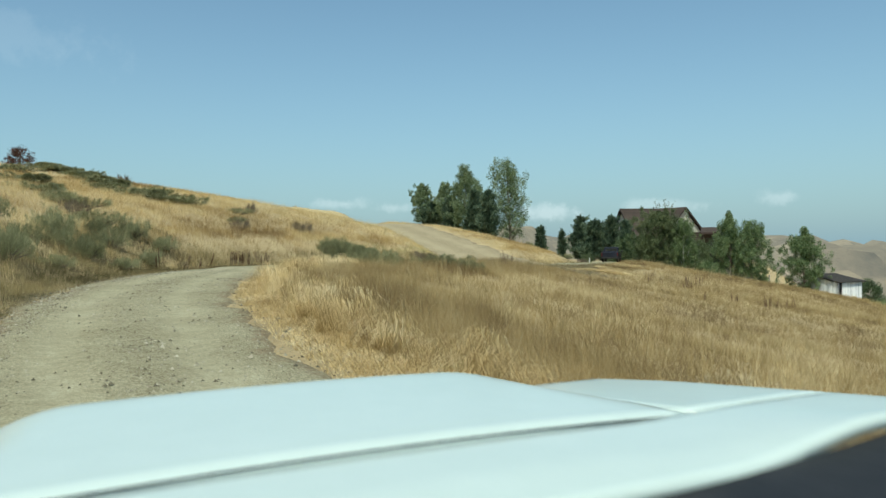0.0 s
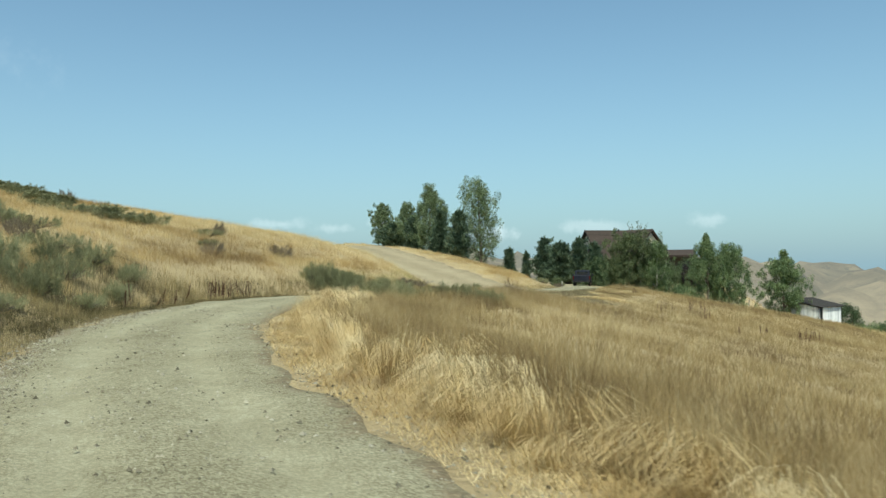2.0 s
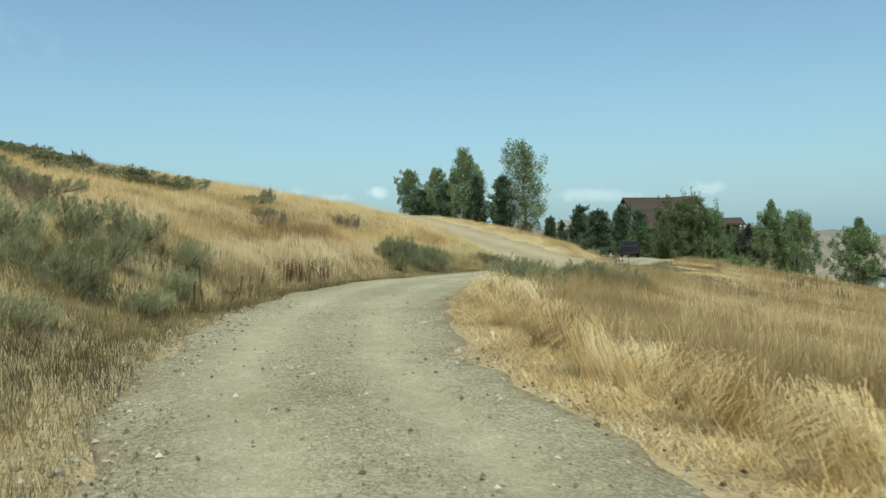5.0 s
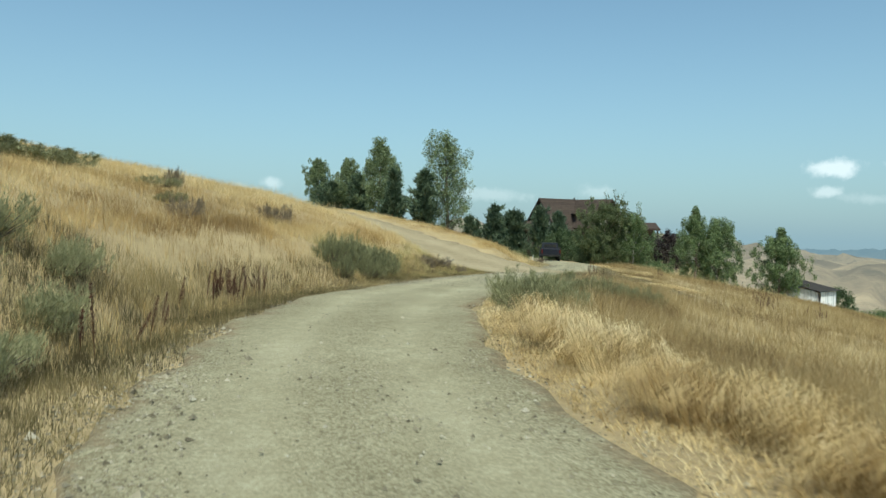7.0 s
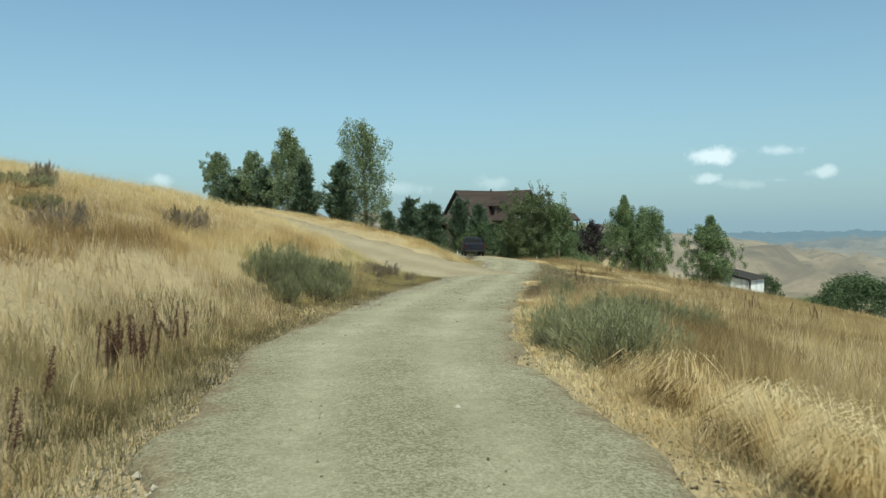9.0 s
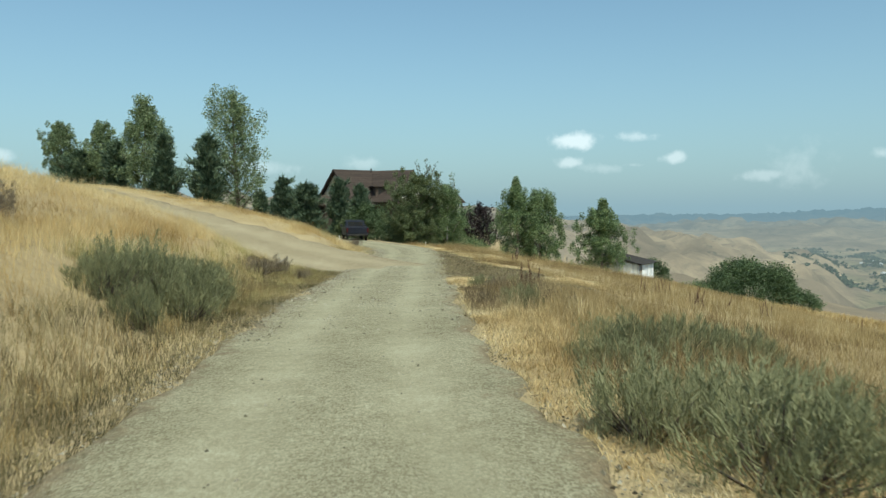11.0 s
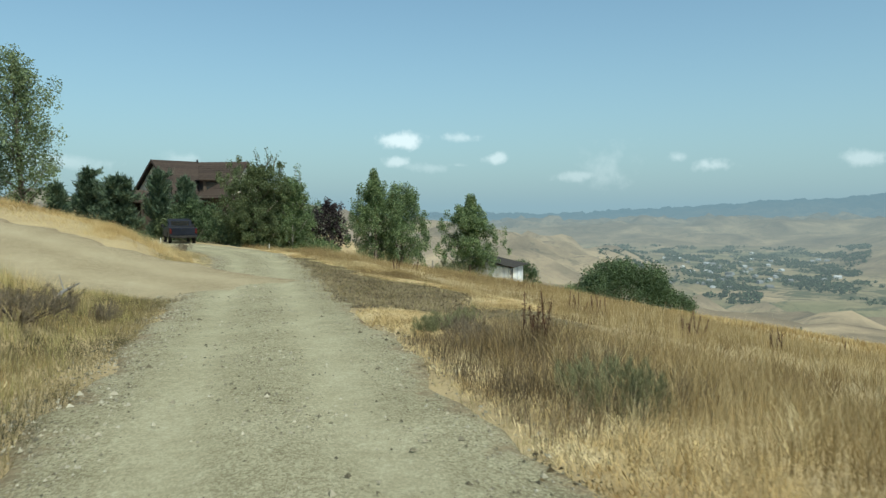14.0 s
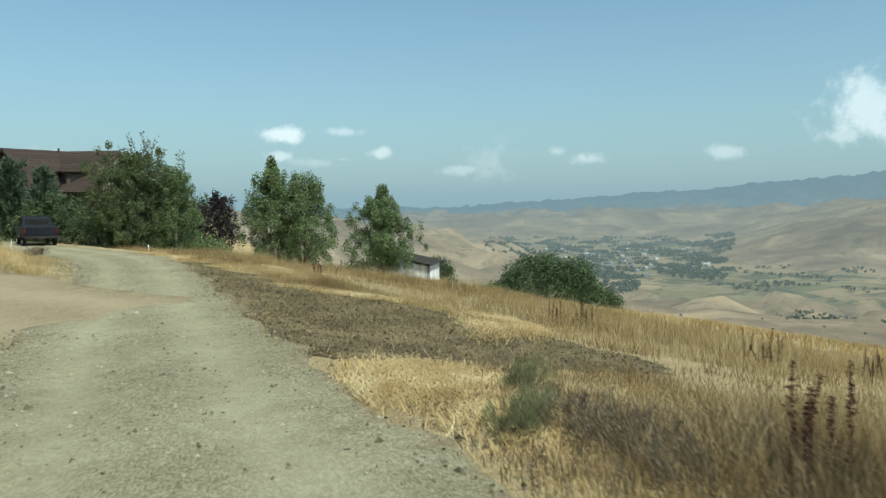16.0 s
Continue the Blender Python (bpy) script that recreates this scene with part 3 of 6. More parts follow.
def build_road(name, line, half, label, rut=0.0, seed=3, mat=GRAVEL):
    """A gravel strip along a line: crowned, with two wheel ruts and ragged edges."""
    rng = np.random.RandomState(seed)
    ahead = np.gradient(line[:, :2], axis=0)
    ahead /= np.linalg.norm(ahead, axis=1)[:, None]
    right = np.stack((ahead[:, 1], -ahead[:, 0]), 1)
    across = np.linspace(-1, 1, 25)
    k = np.arange(len(line)) * 0.5
    edge_l = 1 + 0.05 * np.sin(k * 1.3) + 0.05 * np.sin(k * 3.1 + 1) + 0.03 * rng.normal(size=len(k))
    edge_r = 1 + 0.05 * np.sin(k * 1.1 + 2) + 0.05 * np.sin(k * 2.7) + 0.03 * rng.normal(size=len(k))
    verts = []
    for c in across:
        reach = c * half * np.where(c < 0, edge_l, edge_r)
        lift = 0.035 * (1 - c * c) - rut * (np.exp(-((c - 0.38) / 0.13) ** 2) + np.exp(-((c + 0.38) / 0.13) ** 2)) + 0.02 - 0.10 * max(0, abs(c) - 0.93) / 0.07
        p = line[:, :2] + right * reach[:, None]
        verts.append(np.column_stack((p, line[:, 2] + lift + 0.008 * np.sin(k * 2.1 + c * 5))))
    verts = np.stack(verts, 1)
    n_row, w = verts.shape[:2]
    j, i = np.meshgrid(np.arange(n_row - 1), np.arange(w - 1), indexing="ij")
    a = (j * w + i).reshape(-1)
    faces = np.stack((a, a + 1, a + w + 1, a + w), 1)
    me = mesh_of(name, verts.reshape(-1, 3), faces, mat, True)
    me.attributes.new("across", "FLOAT", "POINT").data.foreach_set("value", np.tile(across, n_row).astype(np.float32))
    return tagged(new(name, me), label, "road", kind="structure")


build_ground()
build_road("road", MAIN, HALF, "pale grey gravel road with two wheel tracks", 0.03)
branch = build_road("road", BRANCH, BRANCH_HALF, "pale sandy dirt road climbing the hill", 0.015, 5, DIRT)
branch.location.z = 0.012

# ---- trees and shrubs ----


def grow(root, height, girth, reach, seed, limbs=9, lean=(0, 0), clear=0.12, trunk_mat=BARK):
    """A tapered trunk with limbs under root; returns the limbs' points for the crown."""
    rng = np.random.RandomState(seed)
    steps = 7
    spine = [(lean[0] * t * t + 0.06 * height * t * math.sin(3 * t + seed) * 0.3, lean[1] * t * t + 0.05 * height * t * math.cos(4 * t + seed) * 0.3, height * 0.93 * t - 0.1) for t in np.linspace(0, 1, steps)]
    part("trunk", tube(spine, [girth * (1.05 - t) + 0.012 for t in np.linspace(0, 1, steps)], 7), trunk_mat, root, smooth=True)
    pieces, tips = [], []
    for k in range(limbs):
        t = clear + (0.95 - clear) * (k + rng.uniform(0.1, 0.9)) / limbs
        f = t * (steps - 1)
        i = min(int(f), steps - 2)
        p = Vector(spine[i]).lerp(Vector(spine[i + 1]), f - i)
        az = k * 2.4 + rng.uniform(-0.5, 0.5)
        far = reach(t) * rng.uniform(0.7, 1.05)
        up = rng.uniform(0.4, 0.95) * far + 0.08 * height * (1 - t)
        up = min(up, height * 1.02 - p.z)
        q = p + Vector((math.cos(az) * far, math.sin(az) * far, up))
        m = p.lerp(q, 0.5) + Vector((0, 0, -0.08 * far))
        pieces.append(tube([p, m, q], [girth * 0.38 * (1.1 - t) + 0.008, girth * 0.2 * (1.1 - t) + 0.006, 0.006], 5))
        tips.append((p, m, q))
    part("limb", join(pieces), trunk_mat, root, smooth=True)
    return tips


def leafy_tree(m, height, reach, leaf_mat, label, seed, count=5200, leaf=0.16, girth=0.13, limbs=16, clear=0.15, lean=(0, 0), trunk_mat=BARK, clump=0.32, name="tree", group="", whips=0):
    """Broad-leaved tree: leaves in uneven clumps along the limbs, with gaps between them."""
    rng = np.random.RandomState(seed)
    root = thing(name, m, label, "tree" if name != "shrub" else "shrub", group)
    tips = grow(root, height, girth, reach, seed, limbs, lean, clear, trunk_mat)
    middles = []
    for p, a, q in tips:
        for t, s in ((0.35, 0.9), (0.62, 1.0), (0.85, 0.9), (1.0, 0.7)):
            c = (p.lerp(a, t * 2) if t < 0.5 else a.lerp(q, t * 2 - 1))
            for _ in range(3 if t < 1 else 1):
                middles.append((*(c + Vector(rng.normal(0, 0.13 * (q - p).length + 0.06, 3))), s))
    for t in np.linspace(clear * 0.6 + 0.03, 1.0, 26):
        for _ in range(5):
            r, az = reach(min(t, 0.98)) * rng.uniform(0.2, 0.95), rng.uniform(0, 6.283)
            middles.append((r * math.cos(az) + lean[0] * t * t, r * math.sin(az) + lean[1] * t * t, t * height, 0.8))
    middles = np.array(middles)
    count = int(count * 1.5)
    pick = rng.randint(0, len(middles), count)
    spread = clump * (height / 7) * middles[pick, 3]
    ball = rng.normal(size=(count, 3))
    ball *= (rng.uniform(0, 1, count) ** 0.45 / np.linalg.norm(ball, axis=1))[:, None]
    pts = middles[pick, :3] + ball * (1.25 * spread)[:, None] * np.array([0.9, 0.9, 1.25])
    pts = pts[pts[:, 2] > 0.15]
    part("crown", leaves(pts, leaf * 0.78, rng), leaf_mat, root)
    for k in range(whips):
        x, y = (rng.normal(0, 0.3, 2) + np.array([0.3, 0])) * reach(0.8)
        base = Vector((lean[0] * 0.8 + x, lean[1] * 0.8 + y, height * rng.uniform(0.86, 0.97)))
        tip = base + Vector((rng.normal(0.1, 0.6), rng.normal(0, 0.5), rng.uniform(0.7, 2.0)))
        part("twig", tube([base, base.lerp(tip, 0.5) + Vector((0.05, 0, 0)), tip], [0.024, 0.017, 0.008], 4), trunk_mat, root)
        spots = np.array(base)[None] + np.array(tip - base)[None] * rng.uniform(0.1, 1.03, 54)[:, None] + rng.normal(0, 0.10, (54, 3))
        tagged(part("spray", leaves(spots, leaf * 0.8, rng), leaf_mat, root), kind="stuff")
    return root


def conifer(m, height, radius, seed, label, name="pine_tree", tiers=14, upsweep=0.45, per=7, group="", taper=0.6):
    """Needled tree: whorls of boughs, each carrying many needle sprays."""
    rng = np.random.RandomState(seed)
    root = thing(name, m, label, "tree", group)
    part("trunk", tube([(0, 0, -0.1), (0, 0, height * 0.5), (0.03, 0.02, height)], [0.11 * height / 5, 0.07 * height / 5, 0.01], 7), BARK, root, smooth=True)
    pts, dirs, boughs = [], [], []
    for k in range(tiers):
        t = (k + 0.5) / tiers
        r = radius * (1 - t) ** taper * rng.uniform(0.6, 1.25) * (0.8 + 0.2 * min(1, t * 6)) + 0.14
        for j in range(per):
            az = 6.283 * j / per + k * 0.7 + rng.uniform(-0.3, 0.3)
            rr = r * rng.uniform(0.45, 1.15)
            p, q = Vector((0, 0, height * t)), Vector((math.cos(az) * rr, math.sin(az) * rr, height * t + rr * upsweep * rng.uniform(0.5, 1.5)))
            boughs.append(tube([p, q], [0.022, 0.006], 4))
            count = int(24 + 75 * rr)
            f = rng.uniform(0.2, 1.05, count)
            base = np.array(p) + (np.array(q) - np.array(p)) * f[:, None] + rng.normal(0, 0.05 + 0.07 * rr, (count, 3))
            pts.append(base)
            d = (np.array(q) - np.array(p)) / max(rr, 0.05) * 0.7 + rng.normal(0, 0.42, (count, 3)) + np.array([0, 0, 0.35])
            dirs.append(d / np.linalg.norm(d, axis=1)[:, None])
    top = np.column_stack((rng.normal(0, 0.05, (60, 2)), rng.uniform(0.9, 1.05, 60) * height))
    pts.append(top)
    dirs.append(np.tile([[0.1, 0.1, 1.0]], (60, 1)) + rng.normal(0, 0.3, (60, 3)))
    pts, dirs = np.vstack(pts), np.vstack(dirs)
    side = np.cross(dirs, rng.normal(size=dirs.shape))
    side /= np.linalg.norm(side, axis=1)[:, None]
    long = rng.uniform(0.25, 0.55, len(pts))[:, None]
    v = np.stack((pts - side * 0.06, pts + side * 0.06, pts + dirs * long), 1).reshape(-1, 3)
    tagged(part("bough", join(boughs), BARK, root), kind="stuff")
    tagged(part("needles", (v, np.arange(len(v)).reshape(-1, 3)), NEEDLE, root), kind="stuff")
    return root


def round_shrub(m, wide, tall, seed, leaf_mat, label, count=9000, leaf=0.15, name="shrub"):
    """Dense bush of many leaves on a lumpy dome, with stems inside."""
    rng = np.random.RandomState(seed)
    root = thing(name, m, label, "shrub")
    lumps = []
    for _ in range(64):
        az, el = rng.uniform(0, 6.283), 1.5 * rng.uniform(0, 1) ** 1.5
        r = rng.uniform(0.7, 0.92)
        lumps.append((math.cos(az) * math.cos(el) * wide / 2 * r, math.sin(az) * math.cos(el) * wide / 2 * r, tall * (0.08 + 0.80 * math.sin(el) ** 0.85 * r), rng.uniform(0.12, 0.22) * wide / 2 + 0.12))
    lumps = np.array(lumps)
    pick = rng.randint(0, len(lumps), count)
    d = rng.normal(size=(count, 3))
    d /= np.linalg.norm(d, axis=1)[:, None]
    pts = lumps[pick, :3] + d * (lumps[pick, 3] * rng.uniform(0.5, 1.35, count))[:, None]
    pts = pts[pts[:, 2] > -0.1]
    part("crown", leaves(pts, leaf, rng), leaf_mat, root)
    stems = [tube([(0, 0, -0.1), tuple(lumps[k, :3] * 0.5), tuple(lumps[k, :3])], [0.05, 0.03, 0.008], 5) for k in range(0, 64, 6)]
    part("stem", join(stems), BARK, root)
    return root


def sagebrush_model(seed, plumes, per, leaf=0.0038, label="grey-green sagebrush with woody base in dry grass", leaf_mat=SAGE):
    """Sagebrush one metre wide and about 0.75 m tall: woody stems fanning out, each topped by upright plumes of small leaves."""
    rng = np.random.RandomState(seed)
    root = thing("sagebrush", Matrix(), label, "shrub", "sagebrush on the slopes")
    lobes = [(rng.normal(0, 0.2), rng.normal(0, 0.2), rng.uniform(0.7, 1.1)) for _ in range(4)]
    stems, pts, dirs = [], [], []
    for k in range(plumes):
        lx, ly, tall = lobes[k % 4]
        az, out = rng.uniform(0, 6.283), math.sqrt(rng.uniform(0.0, 1.0)) * 0.32
        x, y = lx + math.cos(az) * out, ly + math.sin(az) * out
        top = ((1 - (out / 0.36) ** 2) * 0.34 + 0.10) * tall * rng.uniform(0.7, 1.15)
        q = Vector((x, y, top))
        stems.append(tube([(lx * 0.3, ly * 0.3, -0.06), (x * 0.6, y * 0.6, top * 0.42), q], [0.012, 0.008, 0.003], 3))
        long = rng.uniform(0.12, 0.34) * tall
        axis = np.array([x * 0.55 + rng.normal(0, 0.12), y * 0.55 + rng.normal(0, 0.12), 1.0])
        axis /= np.linalg.norm(axis)
        f = rng.uniform(-0.8, 1.0, per)
        p = np.array(q) + axis * (f * long)[:, None] + rng.normal(0, 1, (per, 3)) * (0.032 * (1.25 - np.clip(f, 0, 1)))[:, None]
        pts.append(p)
        d = axis * 0.9 + rng.normal(0, 0.32, (per, 3))
        dirs.append(d / np.linalg.norm(d, axis=1)[:, None])
    part("stem", join(stems), SAGE_WOOD, root)
    p, d = np.vstack(pts), np.vstack(dirs)
    p[:, 2] = np.maximum(p[:, 2], 0.0)
    side = np.cross(d, rng.normal(size=d.shape))
    side /= np.linalg.norm(side, axis=1)[:, None]
    long = rng.uniform(0.04, 0.12, len(p))[:, None] * (leaf / 0.0038) ** 0.5
    v = np.stack((p - side * leaf, p + side * leaf, p, p, p + d * long), 1)
    foliage = new("foliage", straight_mesh("foliage", v, leaf_mat))
    foliage.parent = root
    return root


def dock_model(seed, stalks):
    """Dead dock plant: upright reddish-brown stalks crowded with seed clusters."""
    rng = np.random.RandomState(seed)
    root = thing("dock_weed", Matrix(), "dead reddish-brown dock weed with upright seed stalks", "weed", "dock weeds by the road")
    for k in range(stalks):
        az, out = rng.uniform(0, 6.283), rng.uniform(0.02, 0.30)
        b = Vector((math.cos(az) * out, math.sin(az) * out, -0.03))
        q = b + Vector((rng.normal(0, 0.09), rng.normal(0, 0.09), rng.uniform(0.6, 1.0)))
        v, f = tube([b, b.lerp(q, 0.5), q], [0.006, 0.005, 0.002], 4)
        seeds = 240
        t = rng.uniform(0.35, 1.0, seeds)
        pts = np.array(b) + (np.array(q) - np.array(b)) * t[:, None] + rng.normal(0, 1, (seeds, 3)) * (0.015 * (1.15 - np.abs(t - 0.6)))[:, None]
        lv, lf = leaves(pts, 0.020, rng, 0.8)
        part("stalk", join([(v, f), ([tuple(p) for p in lv], [tuple(a) for a in lf])]), DOCK, root)
    return root


def at_ground(x, y, turn=0.0, size=(1, 1, 1), sink=0.0):
    return Matrix.Translation((x, y, height_at(x, y) - sink)) @ Euler((0, 0, turn)).to_matrix().to_4x4() @ Matrix.Diagonal((*size, 1))

# ---- the row of trees by the climbing road ----


def oval(wide, low=0.35):
    return lambda t: wide * (low + (1 - low) * math.sin(math.pi * min(max(t, 0.0), 1.0) ** 0.8) ** 0.7) * (1.0 if t < 0.75 else max(0.25, 1 - (t - 0.75) * 2.6))


def skirted(wide):
    """Broad near the ground, drawn in to an uneven tip."""
    return lambda t: wide * (0.8 + 0.2 * min(1.0, t * 4) if t < 0.35 else max(0.3, 1.0 - (t - 0.35) * 0.95))


def column(wide):
    """Upright and full, narrowed at the foot and to the tip."""
    return lambda t: wide * (0.55 + 1.2 * t if t < 0.35 else max(0.25, 1.0 - max(0.0, t - 0.62) * 1.9))


def spire(wide):
    """Broad from near the ground to a third of its height, then drawn to a point."""
    return lambda t: wide * (0.78 + 0.22 * min(1.0, t * 5) if t < 0.3 else max(0.1, 1 - ((t - 0.3) / 0.7) ** 1.3))


def flat_topped(wide):
    """Full from low branches to a broad, blunt top."""
    return lambda t: wide * (0.8 + 0.5 * t if t < 0.4 else 1.0 if t < 0.6 else max(0.42, 1 - (t - 0.6) * 1.3))


def plant(x, y, top, fn, *args, **kw):
    """A tree whose top reaches the height top."""
    return fn(at_ground(x, y, kw.pop("turn", 0.0), sink=0.05), top - height_at(x, y), *args, **kw)


ROW = "trees beside the climbing road"
plant(7.6, 84.9, 10.7, leafy_tree, flat_topped(2.35), LEAF_POPLAR, "tall grey-green cottonwood with a loose open crown", 11, count=12500, leaf=0.18, girth=0.16, limbs=30, clear=0.04, lean=(-0.6, 0), name="cottonwood_tree", group=ROW)
plant(2.9, 97.0, 11.3, leafy_tree, column(1.9), LEAF_POPLAR, "upright grey-green cottonwood behind a dark pine", 12, count=14880, leaf=0.19, girth=0.15, limbs=20, name="cottonwood_tree", group=ROW)
plant(4.6, 98.6, 9.6, leafy_tree, column(1.1), LEAF_POPLAR, "slim pale cottonwood with airy leaves", 13, count=4800, leaf=0.18, girth=0.1, limbs=12, name="cottonwood_tree", group=ROW)
plant(0.5, 104.5, 9.9, leafy_tree, column(1.8), LEAF_POPLAR, "grey-green cottonwood on the crest of the hill", 14, count=10080, leaf=0.20, girth=0.13, limbs=16, name="cottonwood_tree", group=ROW)
plant(-2.6, 108.8, 10.1, leafy_tree, column(2.0), LEAF_POPLAR, "grey-green cottonwood on the crest of the hill", 15, count=10080, leaf=0.20, girth=0.13, limbs=16, name="cottonwood_tree", group=ROW)
plant(5.1, 83.4, 7.1, conifer, 1.35, 21, "dark green young pine in front of a cottonwood", group=ROW)
plant(4.0, 94.0, 8.0, conifer, 1.6, 22, "dark green young pine on the grassy bank", group=ROW)
plant(1.3, 101.5, 7.8, conifer, 1.5, 23, "dark green young pine on the grassy bank", group=ROW)
plant(-1.2, 106.0, 7.2, conifer, 2.0, 24, "low broad dark green pine on the crest", group=ROW)
plant(12.2, 95.3, 3.5, conifer, 0.7, 25, "small young pine on the dry slope", group=ROW, tiers=10)

# ---- trees round the house ----
NEAR_HOUSE = "evergreens beside the house"
plant(20.6, 115.2, 5.5, conifer, 2.2, 31, "dark green spruce beside the log house", name="spruce_tree", taper=0.5, group=NEAR_HOUSE)
plant(21.9, 111.3, 4.7, conifer, 2.35, 32, "dark green spruce beside the log house", name="spruce_tree", taper=0.42, group=NEAR_HOUSE)
plant(22.5, 102.8, 5.0, conifer, 1.3, 33, "narrow dark green juniper in front of the house", name="juniper_tree", upsweep=0.8, taper=0.45, group=NEAR_HOUSE)
plant(23.8, 100.2, 4.2, conifer, 1.15, 34, "narrow dark green juniper in front of the house", name="juniper_tree", upsweep=0.8, taper=0.45, group=NEAR_HOUSE)
plant(17.3, 112, 3.4, conifer, 0.55, 35, "small slender spruce beside the yard", name="spruce_tree", tiers=10, group=NEAR_HOUSE)
plant(24.7, 90.2, 5.0, leafy_tree, oval(2.6, 0.75), LEAF_WILLOW, "dense olive-green willow with thin twigs above its crown", 41, count=26000, leaf=0.16, girth=0.14, limbs=26, clear=0.03, lean=(0.9, 0), clump=0.36, name="willow_tree", whips=13)
plant(28.1, 90.0, 4.2, leafy_tree, skirted(2.1), LEAF_GREEN, "light green birch with pale stem by the drive", 42, count=13000, leaf=0.16, girth=0.09, limbs=18, clear=0.08, name="birch_tree", trunk_mat=PALE_BARK, whips=3)
plant(27.3, 94.0, 3.2, leafy_tree, skirted(2.2), LEAF_WILLOW, "dark green lilac bush by the house", 43, count=9600, leaf=0.16, girth=0.09, limbs=18, clear=0.03, name="lilac_bush")
plant(33.9, 93.6, 2.5, leafy_tree, oval(1.7, 0.5), LEAF_PURPLE, "dark purple-leaved plum tree", 44, count=2600, leaf=0.24, girth=0.08, limbs=14, clear=0.15, name="plum_tree", clump=0.4)
plant(30.9, 82.9, 4.55, leafy_tree, spire(2.6), LEAF_GREEN, "green aspen with a pointed crown on the grassy slope", 45, count=19000, leaf=0.16, girth=0.12, limbs=22, clear=0.03, lean=(-0.1, 0), name="aspen_tree", clump=0.34)
plant(32.9, 82.3, 3.6, leafy_tree, skirted(2.5), LEAF_GREEN, "light green aspen with a rounded crown on the slope", 46, count=16000, leaf=0.16, girth=0.12, limbs=20, clear=0.03, lean=(0.2, 0), name="aspen_tree", clump=0.36)
plant(36.9, 78.9, 2.72, leafy_tree, spire(2.95), LEAF_GREEN, "green aspen leaning over the old shed", 47, count=21000, leaf=0.16, girth=0.11, limbs=22, clear=0.05, lean=(0.1, 0), name="aspen_tree", clump=0.34)
round_shrub(at_ground(46.8, 71.9), 7.6, 3.8, 51, LEAF_DARK, "wide dark green rounded bush on the lower slope", 30000, 0.16)
round_shrub(at_ground(50.0, 69.6), 3.6, 1.9, 52, LEAF_DARK, "low dark green bush beside a wider one", 4000, 0.16)
round_shrub(at_ground(44.0, 80.0, sink=0.2), 3.0, 3.0, 53, LEAF_DARK, "dark rounded bush behind the old shed", 5000, 0.14)
round_shrub(at_ground(17.6, 94.3), 1.6, 1.1, 54, LEAF_WILLOW, "small brown-green bush at the edge of the yard", 1500, 0.11)
round_shrub(at_ground(32.6, 98.5, sink=0.2), 6.5, 3.4, 55, LEAF_WILLOW, "dark green hedge bush in front of the house", 9000, 0.15)
round_shrub(at_ground(23.4, 101.0, sink=0.2), 4.6, 3.2, 71, LEAF_WILLOW, "dark green shrub behind the parked truck", 6500, 0.15)
round_shrub(at_ground(25.6, 92.0, sink=0.2), 6.2, 3.6, 72, LEAF_WILLOW, "dark green undergrowth below the willow", 7000, 0.15)
round_shrub(at_ground(28.8, 93.4, sink=0.2), 5.0, 3.0, 73, LEAF_WILLOW, "dark green undergrowth by the drive", 6000, 0.15)
round_shrub(at_ground(31.5, 91.5, sink=0.2), 3.6, 1.8, 74, LEAF_GREEN, "green undergrowth below the plum tree", 4500, 0.15)
round_shrub(at_ground(24.9, 96.0, sink=0.2), 4.0, 2.7, 76, LEAF_DARK, "dark green shrub beside the parked truck", 5500, 0.15)
round_shrub(at_ground(24.2, 99.0, sink=0.2), 5.2, 4.2, 77, LEAF_DARK, "tall dark green shrub against the house", 7000, 0.16)
round_shrub(at_ground(28.6, 97.0, sink=0.2), 6.0, 4.4, 78, LEAF_DARK, "tall dark green shrub against the house", 7500, 0.16)
round_shrub(at_ground(35.6, 98.6, sink=0.2), 6.0, 3.9, 79, LEAF_DARK, "dark green shrub at the end of the house", 6500, 0.16)
round_shrub(at_ground(35.0, 88.0, sink=0.2), 4.2, 1.5, 56, LEAF_WILLOW, "low dark scrub between the trees", 5000, 0.14)
round_shrub(at_ground(41.0, 84.5, sink=0.2), 5.0, 1.6, 57, LEAF_WILLOW, "low dark scrub behind the aspens", 5000, 0.14)
round_shrub(at_ground(138, 102), 4.0, 2.2, 58, LEAF_WILLOW, "small dark bush far down the slope", 1200, 0.3)
round_shrub(at_ground(125, 92), 3.0, 1.6, 59, LEAF_WILLOW, "small dark bush far down the slope", 900, 0.3)
round_shrub(at_ground(-29.6, 54.9), 1.9, 1.5, 60, DOCK, "small reddish-brown bush on the skyline of the hill", 1500, 0.12)

round_shrub(at_ground(43.2, 74.6, sink=0.1), 4.2, 0.7, 75, LEAF_GREEN, "low strip of green scrub beside a wide bush", 3000, 0.12)

# ---- the valley: groves along the river, houses of the town ----


def polar(az, far):
    return np.sin(np.radians(az)) * far, 40 + np.cos(np.radians(az)) * far


